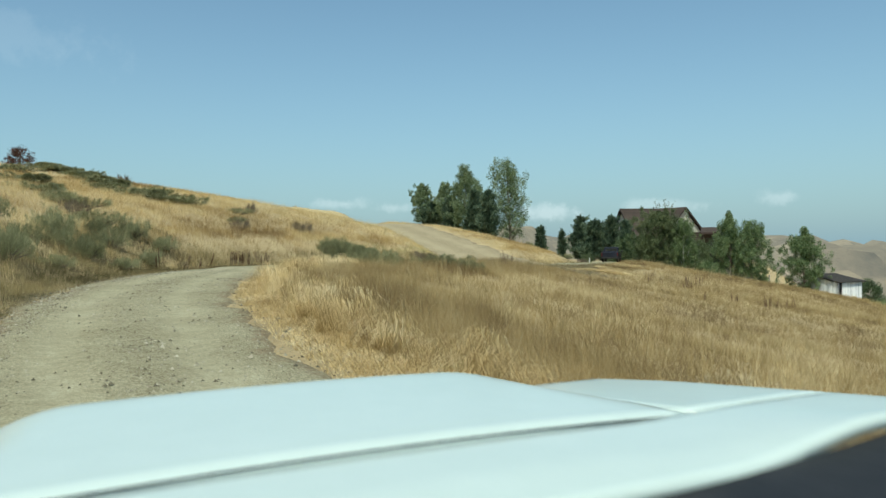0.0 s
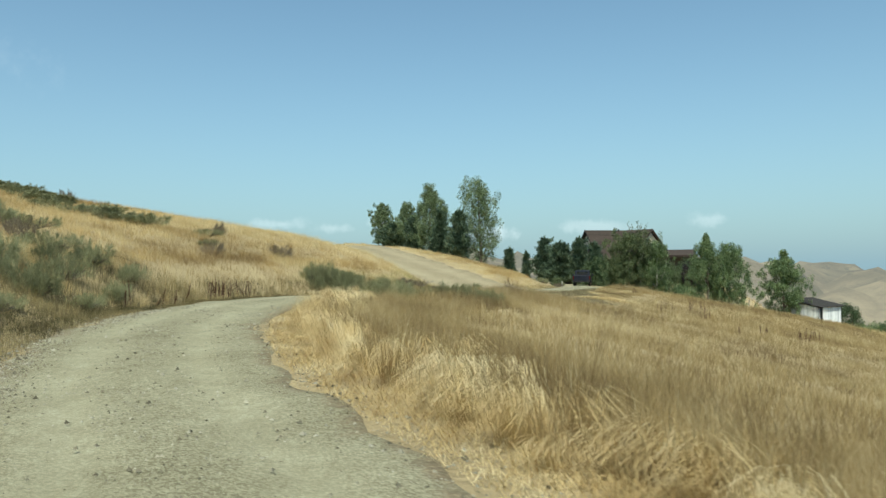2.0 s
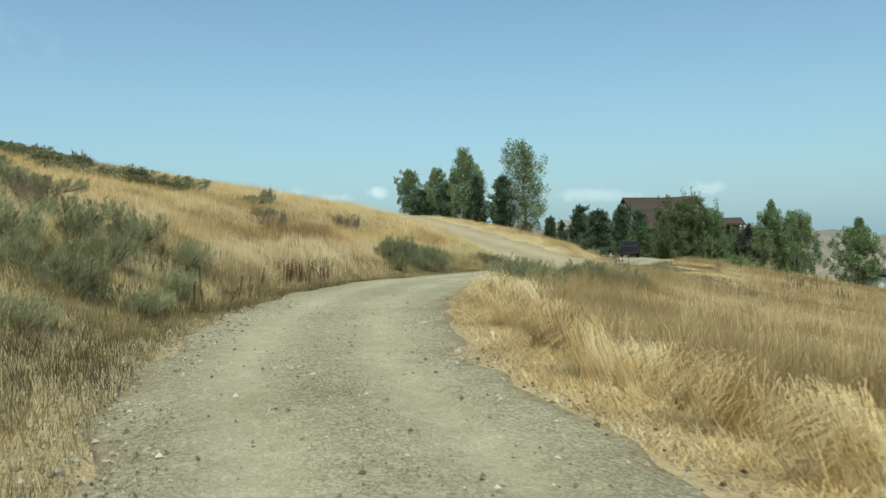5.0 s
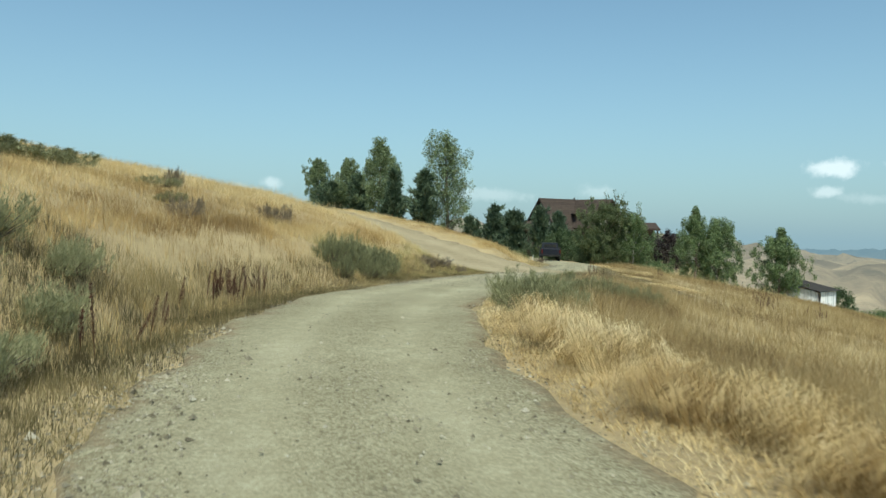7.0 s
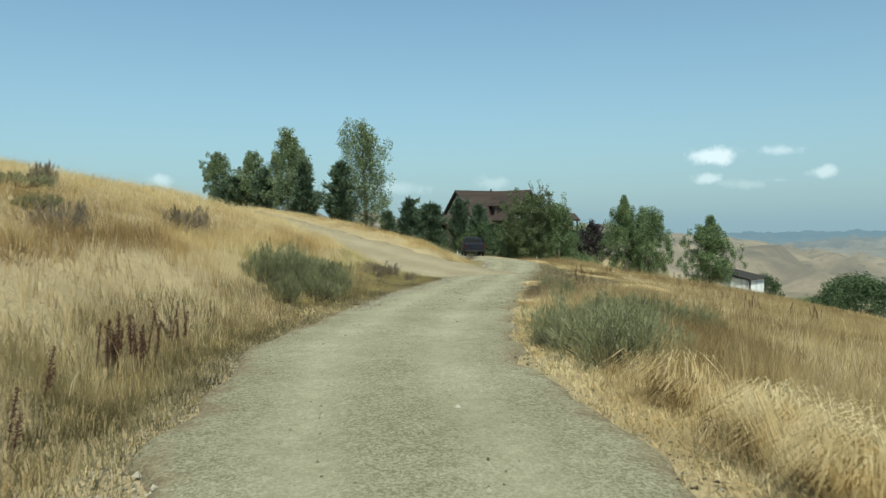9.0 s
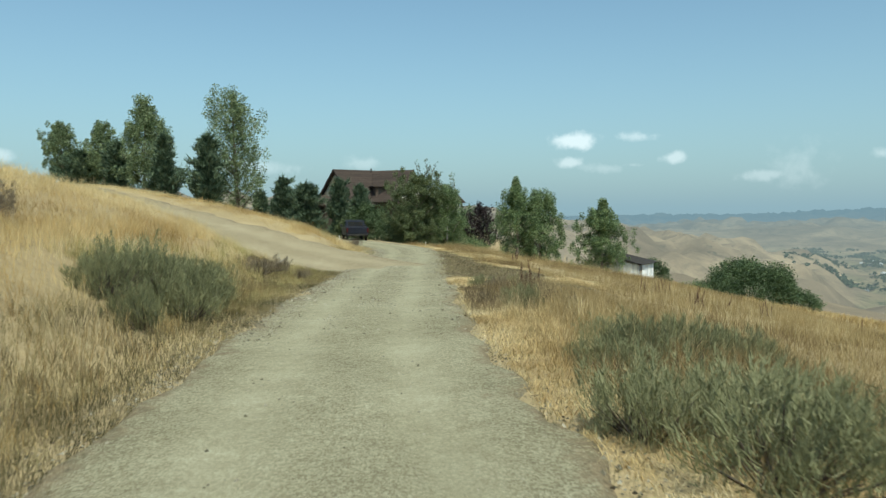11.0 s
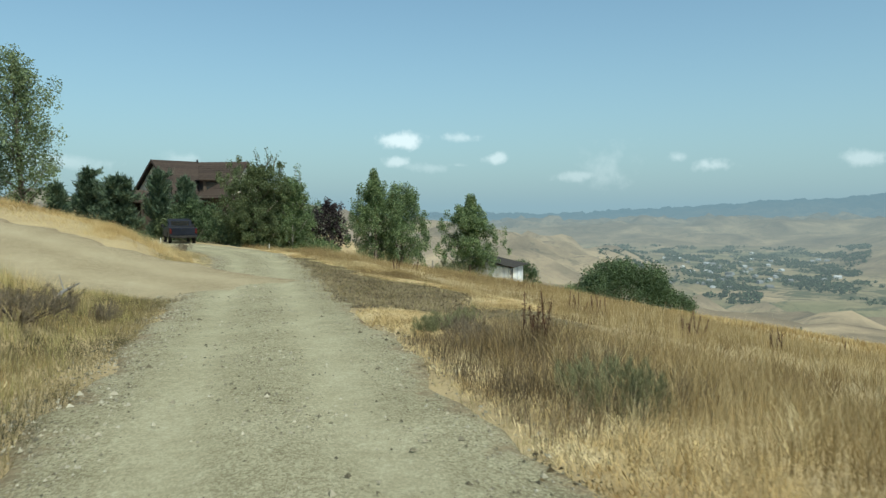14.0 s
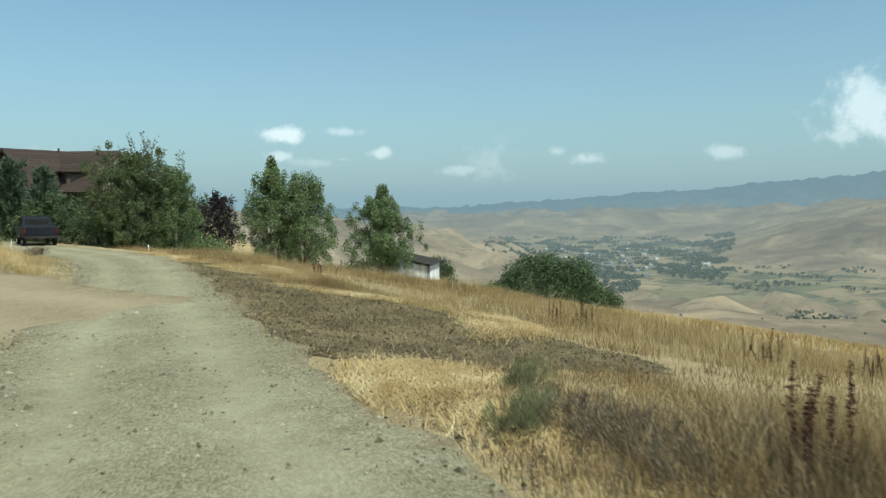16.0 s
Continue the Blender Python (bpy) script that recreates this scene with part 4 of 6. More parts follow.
def groves(name, label, az, far, count, gap, seed, tall=(3.5, 7.5)):
    """Far trees standing in patches, each an uneven clump of broad leaf masses."""
    r = np.random.RandomState(seed)
    a, f = r.uniform(*az, count), r.uniform(*far, count)
    x, y = polar(a, f)
    keep = waves(x, y, 170, seed) + 0.6 * waves(x, y, 60, seed + 1) > gap
    x, y = x[keep], y[keep]
    z, h = sample(GZ, x, y), r.uniform(*tall, len(x))
    each = 16
    d = r.normal(size=(len(x), each, 3))
    d *= (r.uniform(0.5, 1, (len(x), each)) / np.linalg.norm(d, axis=2))[:, :, None]
    pts = np.stack((x, y, z + h * 0.5), 1)[:, None] + d * np.stack((h * 0.55, h * 0.55, h * 0.5), 1)[:, None]
    size = np.repeat(h, each)[:, None] * 0.5
    tagged(new(name, mesh_of(name, *leaves(pts.reshape(-1, 3), size[:, 0], r, 0.8), FAR_LEAF)), label, "trees", kind="stuff")


def far_houses():
    """Small gabled buildings with pale roofs, scattered over the valley floor."""
    r = np.random.RandomState(91)
    pieces = []
    for k in range(75):
        a, f = r.normal(63.5, 4.0), r.normal(1560, 260)
        x, y = (float(v) for v in polar(a, f))
        z = height_at(x, y)
        if z > -108 or f < 1150:
            continue
        long, deep, tall, turn = r.uniform(7, 13), r.uniform(5, 8), r.uniform(2, 3.5), r.uniform(0, 3.14)
        c, q = math.cos(turn), math.sin(turn)
        pts = [(u * long / 2, v * deep / 2, h) for u in (-1, 1) for v, h in ((-1, -1), (-1, tall), (0, tall + deep * 0.28), (1, tall), (1, -1))]
        pieces.append(([(x + u * c - v * q, y + u * q + v * c, z + h) for u, v, h in pts], [(0, 1, 2, 3, 4), (9, 8, 7, 6, 5), (0, 5, 6, 1), (1, 6, 7, 2), (2, 7, 8, 3), (3, 8, 9, 4)]))
    tagged(new("far_houses", mesh_of("far_houses", *join(pieces), FAR_ROOF)), "small pale-roofed houses scattered over the valley town", "houses", kind="stuff")


groves("valley_trees", "dark green groves among the fields of the valley town", (53, 71), (1130, 2250), 9000, 0.12, 92)
groves("valley_trees", "dark trees along the near edge of the valley", (60, 64.5), (960, 1110), 260, -0.1, 93)
groves("valley_trees", "dark green trees below the hill across the valley", (69, 80), (1000, 1350), 800, 0.2, 94, (2.5, 5))
groves("slope_trees", "dark line of brush in a draw on the lower slope", (73.5, 79.5), (455, 520), 110, -0.3, 95, (1.2, 2.4))
groves("slope_trees", "scattered dark brush on the lower slope", (60, 82), (200, 420), 26, -1, 96, (0.8, 1.6))
far_houses()

# ---- sagebrush and weeds ----
SAGES = [sagebrush_model(61, 62, 100), sagebrush_model(62, 56, 100), sagebrush_model(63, 66, 95)]
FAR_SAGE = sagebrush_model(65, 48, 100, 0.0065, "low grey-green sagebrush along the crest of the slope")
DARK_SAGE = sagebrush_model(64, 40, 90, label="dark twiggy sagebrush on the golden slope", leaf_mat=DARK_LEAF)
rng = np.random.RandomState(70)
# x, y, width, height
BANK = [(-10.6, 23.9, 1.5, 1.1), (-11.6, 21.8, 1.4, 1.0), (-10.5, 19.4, 1.3, 1.0), (-12.3, 25.3, 1.5, 1.15), (-13.6, 23.5, 1.5, 1.1), (-10.3, 29.6, 1.2, .8), (-11.3, 29.1, 1.3, .95), (-12.4, 28.8, 1.3, .95), (-11.0, 26.6, 1.4, 1.0),
        (-9.9, 27.2, 1.0, .7), (-9.8, 24.7, .9, .6), (-11.5, 24.4, 1.2, .9), (-11.0, 20.6, 1.2, .85), (-10.2, 21.5, .9, .6), (-11.9, 27.6, 1.1, .8),
        (-10.2, 39.6, .9, .38), (-11.2, 44.2, 1.1, .6), (-4.2, 43.0, 1.1, .75), (-5.0, 41.5, 1.35, .95), (-4.3, 42.0, 1.35, .95), (-3.7, 42.8, 1.1, .8), (-5.7, 40.8, 1.1, .8), (-4.7, 42.6, 1.0, .75), (-5.3, 39.9, 1.1, .75), (-4.5, 41.1, 1.0, .7),
        (-2.6, 31.5, 1.35, .92), (-2.0, 32.2, 1.2, .8), (-2.6, 32.7, .9, .7), (3.7, 45.3, .5, .45), (-0.8, 35.1, .9, .5), (-0.2, 35.5, .9, .6), (0.35, 35.4, 1.0, .8), (1.0, 35.3, 1.0, .65), (1.7, 35.2, .9, .55), (1.6, 40.5, .68, .62), (5.4, 46.4, .45, .4), 
        (0.4, 36.8, .6, .4), (13.6, 83.8, 1.2, .7), (9.6, 86.5, 1.3, .7), (-14.8, 31.0, 1.4, .8), (-14.2, 31.8, 1.1, .7)]
CREST = [(-25.1, 53.4), (-23.2, 51.2), (-21.7, 49.4), (-19.8, 46.8), (-17.9, 44.0), (-16.7, 43.4), (-16.9, 47.4), (-15.2, 43.0), (-13.8, 42.7), (-28.2, 55.6), (-26.0, 48.0), (-19.0, 36.0), (-17.0, 33.0), (-21.0, 40.0), (-24.2, 52.4), (-22.4, 50.2), (-18.8, 45.3), (-20.8, 48.0), (-26.8, 54.4), (-14.5, 42.9)]
for k, (x, y, wide, tall) in enumerate(BANK):
    tall *= 0.74 if x < -9 else 1.0
    wide *= 0.88 if x < -9 else 1.0
    m = at_ground(x, y, rng.uniform(0, 6.28), (wide, wide * rng.uniform(0.85, 1.1), tall / 0.72))
    if k > 2:
        copy_thing(SAGES[k % 3], m)
    else:
        SAGES[k].matrix_world = m
for k, (x, y) in enumerate(CREST):
    wide, tall = rng.uniform(1.2, 1.9), rng.uniform(0.5, 0.8)
    m = at_ground(x + rng.uniform(-0.4, 0.4), y, rng.uniform(0, 6.28), (wide, wide, tall / 0.72))
    if k:
        copy_thing(FAR_SAGE, m)
    else:
        FAR_SAGE.matrix_world = m
for x, y, wide, tall in [(-9.6, 37.9, .8, .7), (-11.0, 44.9, .8, .8), (-20.3, 50.9, 1.2, .9), (-13.3, 29.5, 1.0, .8), (0.4, 50.0, .5, .45), (-1.1, 48.7, 1.3, .65), (-0.5, 49.7, .9, .55), (4.1, 44.6, .8, .5), (3.5, 43.8, .7, .45), (14.1, 79.3, 1.0, .55)]:
    copy_thing(DARK_SAGE, at_ground(x, y, x, (wide, wide, tall / 0.72)))
DARK_SAGE.matrix_world = at_ground(-7.5, 42.8, 0.4, (1.0, 1.0, 1.0))

DOCKS = [dock_model(81, 9), dock_model(82, 5), dock_model(83, 2)]
for k, (x, y, kind, tall) in enumerate([(-8.4, 34.2, 0, .85), (-7.55, 34.5, 1, .85), (-8.8, 31.0, 2, .8), (-8.15, 33.3, 1, .75), (-8.5, 32.5, 2, 0.7), (-7.75, 34.8, 2, .7), (-9.4, 26.7, 2, .95), (-9.1, 28.3, 2, .7), (-8.1, 33.7, 2, .7), (3.65, 43.3, 1, .95), (3.95, 43.5, 2, .8),
                                        (17.0, 53.0, 1, .7), (17.6, 52.6, 1, .8), (16.6, 52.3, 2, .7), (12.5, 46.0, 1, .8), (13.4, 46.6, 2, .7), (14.4, 45.0, 1, .7), (16.8, 39.8, 1, .8), (17.6, 40.6, 2, .7), (15.8, 41.2, 1, .6),
                                        (16.2, 62.0, 1, .6), (18.0, 63.0, 2, .6), (13.2, 38.5, 2, .6), (19.5, 43.0, 1, .6), (21.0, 46.0, 2, .7), (15.5, 47.5, 2, .6), (-9.0, 29.8, 2, .6)]):
    if k > 2:
        copy_thing(DOCKS[kind], at_ground(x, y, k * 1.7, (0.95, 0.95, tall)))
DOCKS[0].matrix_world, DOCKS[1].matrix_world, DOCKS[2].matrix_world = at_ground(-8.35, 32.8, 0, (1, 1, 0.78)), at_ground(-7.6, 35.0, 0, (0.8, 0.8, 0.75)), at_ground(-8.94, 31.0, 0, (1, 1, 0.6))

# ---- the log house ----


def gable_wing(root, a, b, ridge, width, drop, wall_top, base, prefix=""):
    """Half of the house: ridge from a to b (plan points), two roof slopes of overlapping shingle courses, log walls, a gable end at a."""
    a, b = Vector((*a, 0)), Vector((*b, 0))
    along = (b - a).normalized()
    side = Vector((along.y, -along.x, 0))
    long = (b - a).length
    run = width / 2 + 0.6
    pitch = math.atan2(drop, run)
    slope_len = math.hypot(drop, run)
    for s in (1, -1):
        down = (side * s * run + Vector((0, 0, -drop))) / slope_len
        normal = (side * s * drop + Vector((0, 0, run))) / slope_len
        start = a - along * 0.45 + Vector((0, 0, ridge))
        end = b + along * (0.3 if not prefix else 0.7) + Vector((0, 0, ridge))
        verts, faces = [], []
        for p in (start, end, end + down * slope_len, start + down * slope_len):
            verts += [p, p - normal * 0.14]
        verts = [tuple(root.matrix_world.inverted() @ v) for v in verts]
        faces = [(0, 2, 4, 6), (7, 5, 3, 1), (0, 1, 3, 2), (2, 3, 5, 4), (4, 5, 7, 6), (6, 7, 1, 0)]
        roof = part("roof", (verts, faces), SHINGLE, root, "brown shingle roof")
        courses = 16
        span = (end - start).length
        for k in range(courses):
            q = start + down * (slope_len * k / courses) + normal * 0.02
            v = []
            for base_p in (q, q + along * span):
                for dn, up in ((0, 0.0), (slope_len / courses, 0.015), (slope_len / courses, 0.0)):
                    v.append(tuple(root.matrix_world.inverted() @ (base_p + down * dn + normal * up)))
            part("shingle_course", (v, [(0, 3, 4, 1), (1, 4, 5, 2), (0, 1, 2), (3, 5, 4)]), SHINGLE, roof)
    for end_p, out in ((a, -1), (b, 1)):
        for s in (1, -1):
            p0 = end_p + along * out * 0.49 + Vector((0, 0, ridge + 0.03))
            p1 = p0 + side * s * run + Vector((0, 0, -drop))
            v = [tuple(root.matrix_world.inverted() @ (p + Vector((0, 0, dz)) + along * w)) for p in (p0, p1) for dz in (0.02, -0.26) for w in (-0.03, 0.03)]
            part("barge_board", (v, [(0, 1, 5, 4), (2, 6, 7, 3), (0, 4, 6, 2), (1, 3, 7, 5), (0, 2, 3, 1), (4, 5, 7, 6)]), TRIM, root, "dark barge board")
    # walls as stacked logs, gable above in stucco
    half = width / 2
    local = Matrix((( along.x, side.x, 0, a.x), (along.y, side.y, 0, a.y), (0, 0, 1, 0), (0, 0, 0, 1)))
    to = root.matrix_world.inverted() @ local
    wall = part("wall", box(0, -half, base, long, half, wall_top), LOG, root, "brown log wall")
    wall.matrix_local = to
    rows = int((wall_top - base) / 0.3)
    for k in range(rows):
        z = base + 0.15 + k * 0.3
        for p, q in (((0, half + 0.02, z), (long, half + 0.02, z)), ((-0.02, -half, z), (-0.02, half, z))):
            log = part("log", tube([p, q], [0.15, 0.15], 8), LOG, wall)
    gable = part("gable", ([tuple(to @ Vector(p)) for p in ((-0.05, -half, wall_top), (-0.05, half, wall_top), (-0.05, 0, ridge - 0.25), (0.25, -half, wall_top), (0.25, half, wall_top), (0.25, 0, ridge - 0.25))],
                            [(0, 1, 2), (3, 5, 4), (0, 3, 4, 1), (1, 4, 5, 2), (2, 5, 3, 0)]), STUCCO, root, "tan stucco gable")
    for y0, y1, z0, z1 in ((-0.6, 0.6, wall_top + 0.3, wall_top + 1.4), (-2.6, -1.4, base + 1.0, base + 2.2), (1.4, 2.6, base + 1.0, base + 2.2)):
        frame_ob = part("window", box(-0.24, y0 - 0.08, z0 - 0.08, -0.1, y1 + 0.08, z1 + 0.08, 0.01), TRIM, root)
        frame_ob.matrix_local = to
        part("pane", box(-0.26, y0, z0, -0.235, y1, z1), GLASS, frame_ob)
    return to


def build_house():
    root = thing("log_house", pose(31, 112, 0), "brown log house with a steep brown shingle roof behind trees", "house")
    l, mid, r = (26.6, 113.7), (31.3, 114.4), (34.3, 110.0)
    to_l = gable_wing(root, l, mid, 6.75, 8.4, 4.2, 2.9, -1.0)
    to_r = gable_wing(root, r, mid, 6.7, 7.6, 3.8, 3.2, -1.0, "r")
    # shed dormer on the slope, stove pipe on the ridge
    inv = root.matrix_world.inverted()
    dormer = part("dormer", box(-1.2, -0.9, 0, 1.2, 1.2, 1.15, 0.02), LOG, root)
    dormer.matrix_local = inv @ pose(31.2, 110.6, 3.5, 0, 0, -10)
    lid = part("dormer_roof", box(-1.6, -1.3, 1.15, 1.6, 1.4, 1.28, 0.02), SHINGLE, dormer)
    part("pane", box(-0.9, -0.93, 0.25, 0.9, -0.9, 0.95), GLASS, dormer)
    part("stove_pipe", tube([tuple(inv @ Vector((31.2, 114.2, 6.0))), tuple(inv @ Vector((31.2, 114.2, 6.98)))], [0.1, 0.1], 8), TIN, root)
    # low porch wing at the west end and the deck on the east side
    porch = part("porch_roof", ([tuple(inv @ Vector(p)) for p in ((23.4, 112.0, 2.6), (26.2, 111.0, 2.6), (26.9, 113.4, 3.7), (24.1, 114.3, 3.7), (23.4, 112.0, 2.45), (26.2, 111.0, 2.45), (26.9, 113.4, 3.55), (24.1, 114.3, 3.55))],
                                [(0, 1, 2, 3), (7, 6, 5, 4), (0, 4, 5, 1), (1, 5, 6, 2), (2, 6, 7, 3), (3, 7, 4, 0)]), SHINGLE, root, "low brown porch roof")
    wall = part("porch_wall", box(-1.7, 0.3, -1.0, 1.7, 2.4, 2.5), LOG, root, "brown log porch wall")
    wall.matrix_local = inv @ pose(24.6, 112.0, 0, 0, 0, -18)
    for x in (-1.6, 0.0, 1.6):
        post = part("post", box(x - 0.09, -0.3, -1.0, x + 0.09, -0.12, 2.6, 0.015), LOG, root)
        post.matrix_local = inv @ pose(24.5, 112.0, 0, 0, 0, -18)
    deck = part("lean_to_roof", ([tuple(inv @ Vector(p)) for p in ((35.6, 106.6, 3.0), (39.2, 105.57, 3.0), (40.0, 108.37, 3.8), (36.6, 109.4, 3.8), (35.6, 106.6, 2.86), (39.2, 105.57, 2.86), (40.0, 108.37, 3.66), (36.6, 109.4, 3.66))],
                                 [(0, 1, 2, 3), (7, 6, 5, 4), (0, 4, 5, 1), (1, 5, 6, 2), (2, 6, 7, 3), (3, 7, 4, 0)]), SHINGLE, root, "low lean-to roof")
    part("fascia", ([tuple(inv @ Vector(p)) for p in ((35.6, 106.55, 3.02), (39.2, 105.52, 3.02), (39.2, 105.52, 2.78), (35.6, 106.55, 2.78), (35.6, 106.6, 3.02), (39.2, 105.57, 3.02), (39.2, 105.57, 2.78), (35.6, 106.6, 2.78))],
                    [(0, 3, 2, 1), (4, 5, 6, 7), (0, 1, 5, 4), (2, 3, 7, 6)]), TRIM, root)
    for x, y in ((36.0, 106.8), (37.6, 106.3), (39.0, 105.9)):
        part("post", tube([tuple(inv @ Vector((x, y, -1.2))), tuple(inv @ Vector((x, y, 2.9)))], [0.1, 0.1], 8), LOG, root)
    back_wall = part("lean_to_wall", box(-1.7, 0, -1.0, 1.7, 0.2, 3.2), LOG, root)
    back_wall.matrix_local = inv @ pose(37.9, 108.3, 0, 0, 0, -16)


build_house()

# ---- the old shed and what lies by it ----


def build_shed():
    """Local x runs along the south wall from the corner, y along the west wall; a narrow doorway by the corner."""
    x, y = 39.3, 76.95
    root = thing("shed", pose(x, y, -4.62, 0, 0, 28), "old white board shed with a dark tin roof", "shed")
    long, deep, tall = 3.75, 2.9, 1.95
    south = part("south_wall", box(0.0, -0.02, 0.02, long, 0.04, 0.14), OLD_WOOD, root)
    north = part("north_wall", box(0.0, deep - 0.04, 0.02, long, deep + 0.02, 0.14), OLD_WOOD, root)
    west = part("west_wall", box(-0.02, 0.06, 0.02, 0.04, deep - 0.06, 0.14), OLD_WOOD, root)
    east = part("east_wall", box(long - 0.04, 0.06, 0.02, long + 0.02, deep - 0.06, 0.14), OLD_WOOD, root)
    k, i = 0.0, 0
    while k < long - 0.1:
        if not 0.05 < k < 0.45:
            part("board", box(k + 0.006, -0.05, 0.0, k + 0.20, -0.02, tall + 0.02 * math.sin(k * 9), 0.004), WHITE_BOARD, south)
        part("board", box(k + 0.006, deep + 0.02, 0.0, k + 0.20, deep + 0.05, tall + 0.65, 0.004), WHITE_BOARD, north)
        k += 0.208
    for i in range(14):
        rise = tall + 0.6 * i / 13
        for xx, wall in ((-0.05, west), (long + 0.02, east)):
            part("board", box(xx, i * 0.206 + 0.006, 0.0, xx + 0.03, i * 0.206 + 0.2, rise + 0.02 * math.cos(i * 5), 0.004), WHITE_BOARD, wall)
    part("post", box(0.05, -0.06, 0, 0.17, 0.06, tall + 0.05, 0.01), TRIM, root, "dark door post")
    part("door_leaf", box(0.10, 0.9, 0.05, 0.15, 1.7, tall - 0.1, 0.01), TRIM, root, "dark inner door left open")
    # roof of corrugated sheets, rising to the back
    roof = part("roof", box(-0.2, -0.16, tall + 0.02, long + 0.2, -0.08, tall + 0.10, 0.01), TRIM, root)
    for j in range(7):
        sheet = []
        for i in range(13):
            u = -0.3 + j * 0.62 + i * 0.0517
            sheet.append((u, -0.35, tall + 0.08 + 0.03 * math.cos(i * 1.57)))
            sheet.append((u, deep + 0.3, tall + 0.82 + 0.03 * math.cos(i * 1.57)))
        part("roof_sheet", (sheet, [(2 * i, 2 * i + 2, 2 * i + 3, 2 * i + 1) for i in range(12)]), TIN, roof)
    for yy in (0.0, 0.95, 1.9, 2.85):
        part("purlin", box(-0.32, yy - 0.04, tall + 0.06 + yy * 0.2, long + 0.3, yy + 0.04, tall + 0.12 + yy * 0.2, 0.008), TRIM, roof)
    return root


build_shed()


def timber_stack():
    x, y = 44.6, 77.2
    root = thing("timber_pile", pose(x, y, height_at(x, y), 0, 0, -50), "pile of old grey beams lying beside the shed", "timber")
    for k in range(7):
        beam = part("beam", box(-1.9, -0.11, 0, 1.9, 0.11, 0.16, 0.012), OLD_WOOD if k % 2 else TRIM, root)
        beam.matrix_local = pose(0.1 * k, -0.9 + 0.3 * k, 0.05 + 0.1 * (k % 3), 0, -5 - 2 * (k % 3), 6 * math.sin(k * 2.0))


timber_stack()


def fence_post(x, y, tall, label, mat=OLD_WOOD, wide=0.06):
    root = thing("fence_post", at_ground(x, y), label, "post")
    part("post", tube([(0, 0, -0.2), (0.02, 0, tall * 0.6), (0.03, 0.01, tall)], [wide, wide * 0.95, wide * 0.9], 7), mat, root)


fence_post(33.6, 79.5, 1.1, "weathered wooden fence post on the slope")
fence_post(22.6, 84.0, 0.45, "thin white marker post by the drive", WHITE_BOARD, 0.025)
fence_post(16.9, 88.6, 0.6, "thin white marker post by the drive", WHITE_BOARD, 0.025)


def fallen_branch(x, y, turn, long, label):
    root = thing("fallen_branch", at_ground(x, y, turn), label, "branch")
    part("wood", tube([(0, 0, 0.05), (long * 0.5, 0.06, 0.22), (long, 0, 0.32)], [0.04, 0.03, 0.012], 6), OLD_WOOD, root)
    part("twig", tube([(long * 0.55, 0.05, 0.24), (long * 0.8, 0.25, 0.5)], [0.016, 0.005], 5), OLD_WOOD, root)


fallen_branch(27.3, 70.3, 0.6, 1.6, "grey dead branch lying in dry grass")
fallen_branch(29.5, 71.5, 2.0, 1.3, "grey dead branch lying in dry grass")
fallen_branch(-0.3, 50.2, 0.9, 1.2, "bleached dead branch on the verge")



def bleached_log(x, y, turn):
    root = thing("fallen_log", at_ground(x, y, turn), "bleached pale log lying in dry grass", "log")
    part("wood", tube([(-0.6, 0, 0.12), (0, 0.03, 0.14), (0.6, 0, 0.1)], [0.09, 0.1, 0.07], 8), PALE_BARK, root, smooth=True)


bleached_log(33.0, 80.6, 0.4)

# ---- parked pickup ----


def loft(sections, close=True):
    """A skin through like-numbered rings of points."""
    count = len(sections[0])
    verts = [p for ring in sections for p in ring]
    faces = [(i * count + k, i * count + (k + 1) % count, (i + 1) * count + (k + 1) % count, (i + 1) * count + k) for i in range(len(sections) - 1) for k in range(count)]
    if close:
        faces += [tuple(range(count))[::-1], tuple(range((len(sections) - 1) * count, len(sections) * count))]
    return verts, faces


def rounded(y, half, z0, z1, r):
    """A ring across a car at length y: rectangle with rounded corners."""
    ring = []
    for cx, cz, a0 in ((half - r, z0 + r, -90), (half - r, z1 - r, 0), (-half + r, z1 - r, 90), (-half + r, z0 + r, 180)):
        for k in range(4):
            a = radians(a0 + 30 * k)
            ring.append((cx + r * math.cos(a), y, cz + r * math.sin(a)))
    return ring


def add_wheel(root, x, y, radius=0.39, wide=0.24, rim_mat=CHROME):
    wheel = part("wheel", tube([(x - wide / 2 + 0.02, y, radius), (x + wide / 2 - 0.02, y, radius)], [radius * 0.62, radius * 0.62], 20), BLACK, root)
    tyre_rings = [(x - wide / 2, 0.72), (x - wide / 2 + 0.02, 0.93), (x - wide / 2 + 0.06, 1.0), (x + wide / 2 - 0.06, 1.0), (x + wide / 2 - 0.02, 0.93), (x + wide / 2, 0.72)]
    v, f = tube([(a, y, radius) for a, _ in tyre_rings], [radius * s for _, s in tyre_rings], 22)
    part("tyre", (v, f), RUBBER, wheel, smooth=True)
    outer = x + math.copysign(wide / 2, x)
    part("rim", tube([(outer - math.copysign(0.05, x), y, radius), (outer + math.copysign(0.01, x), y, radius)], [radius * 0.6, radius * 0.5], 14), rim_mat, wheel)


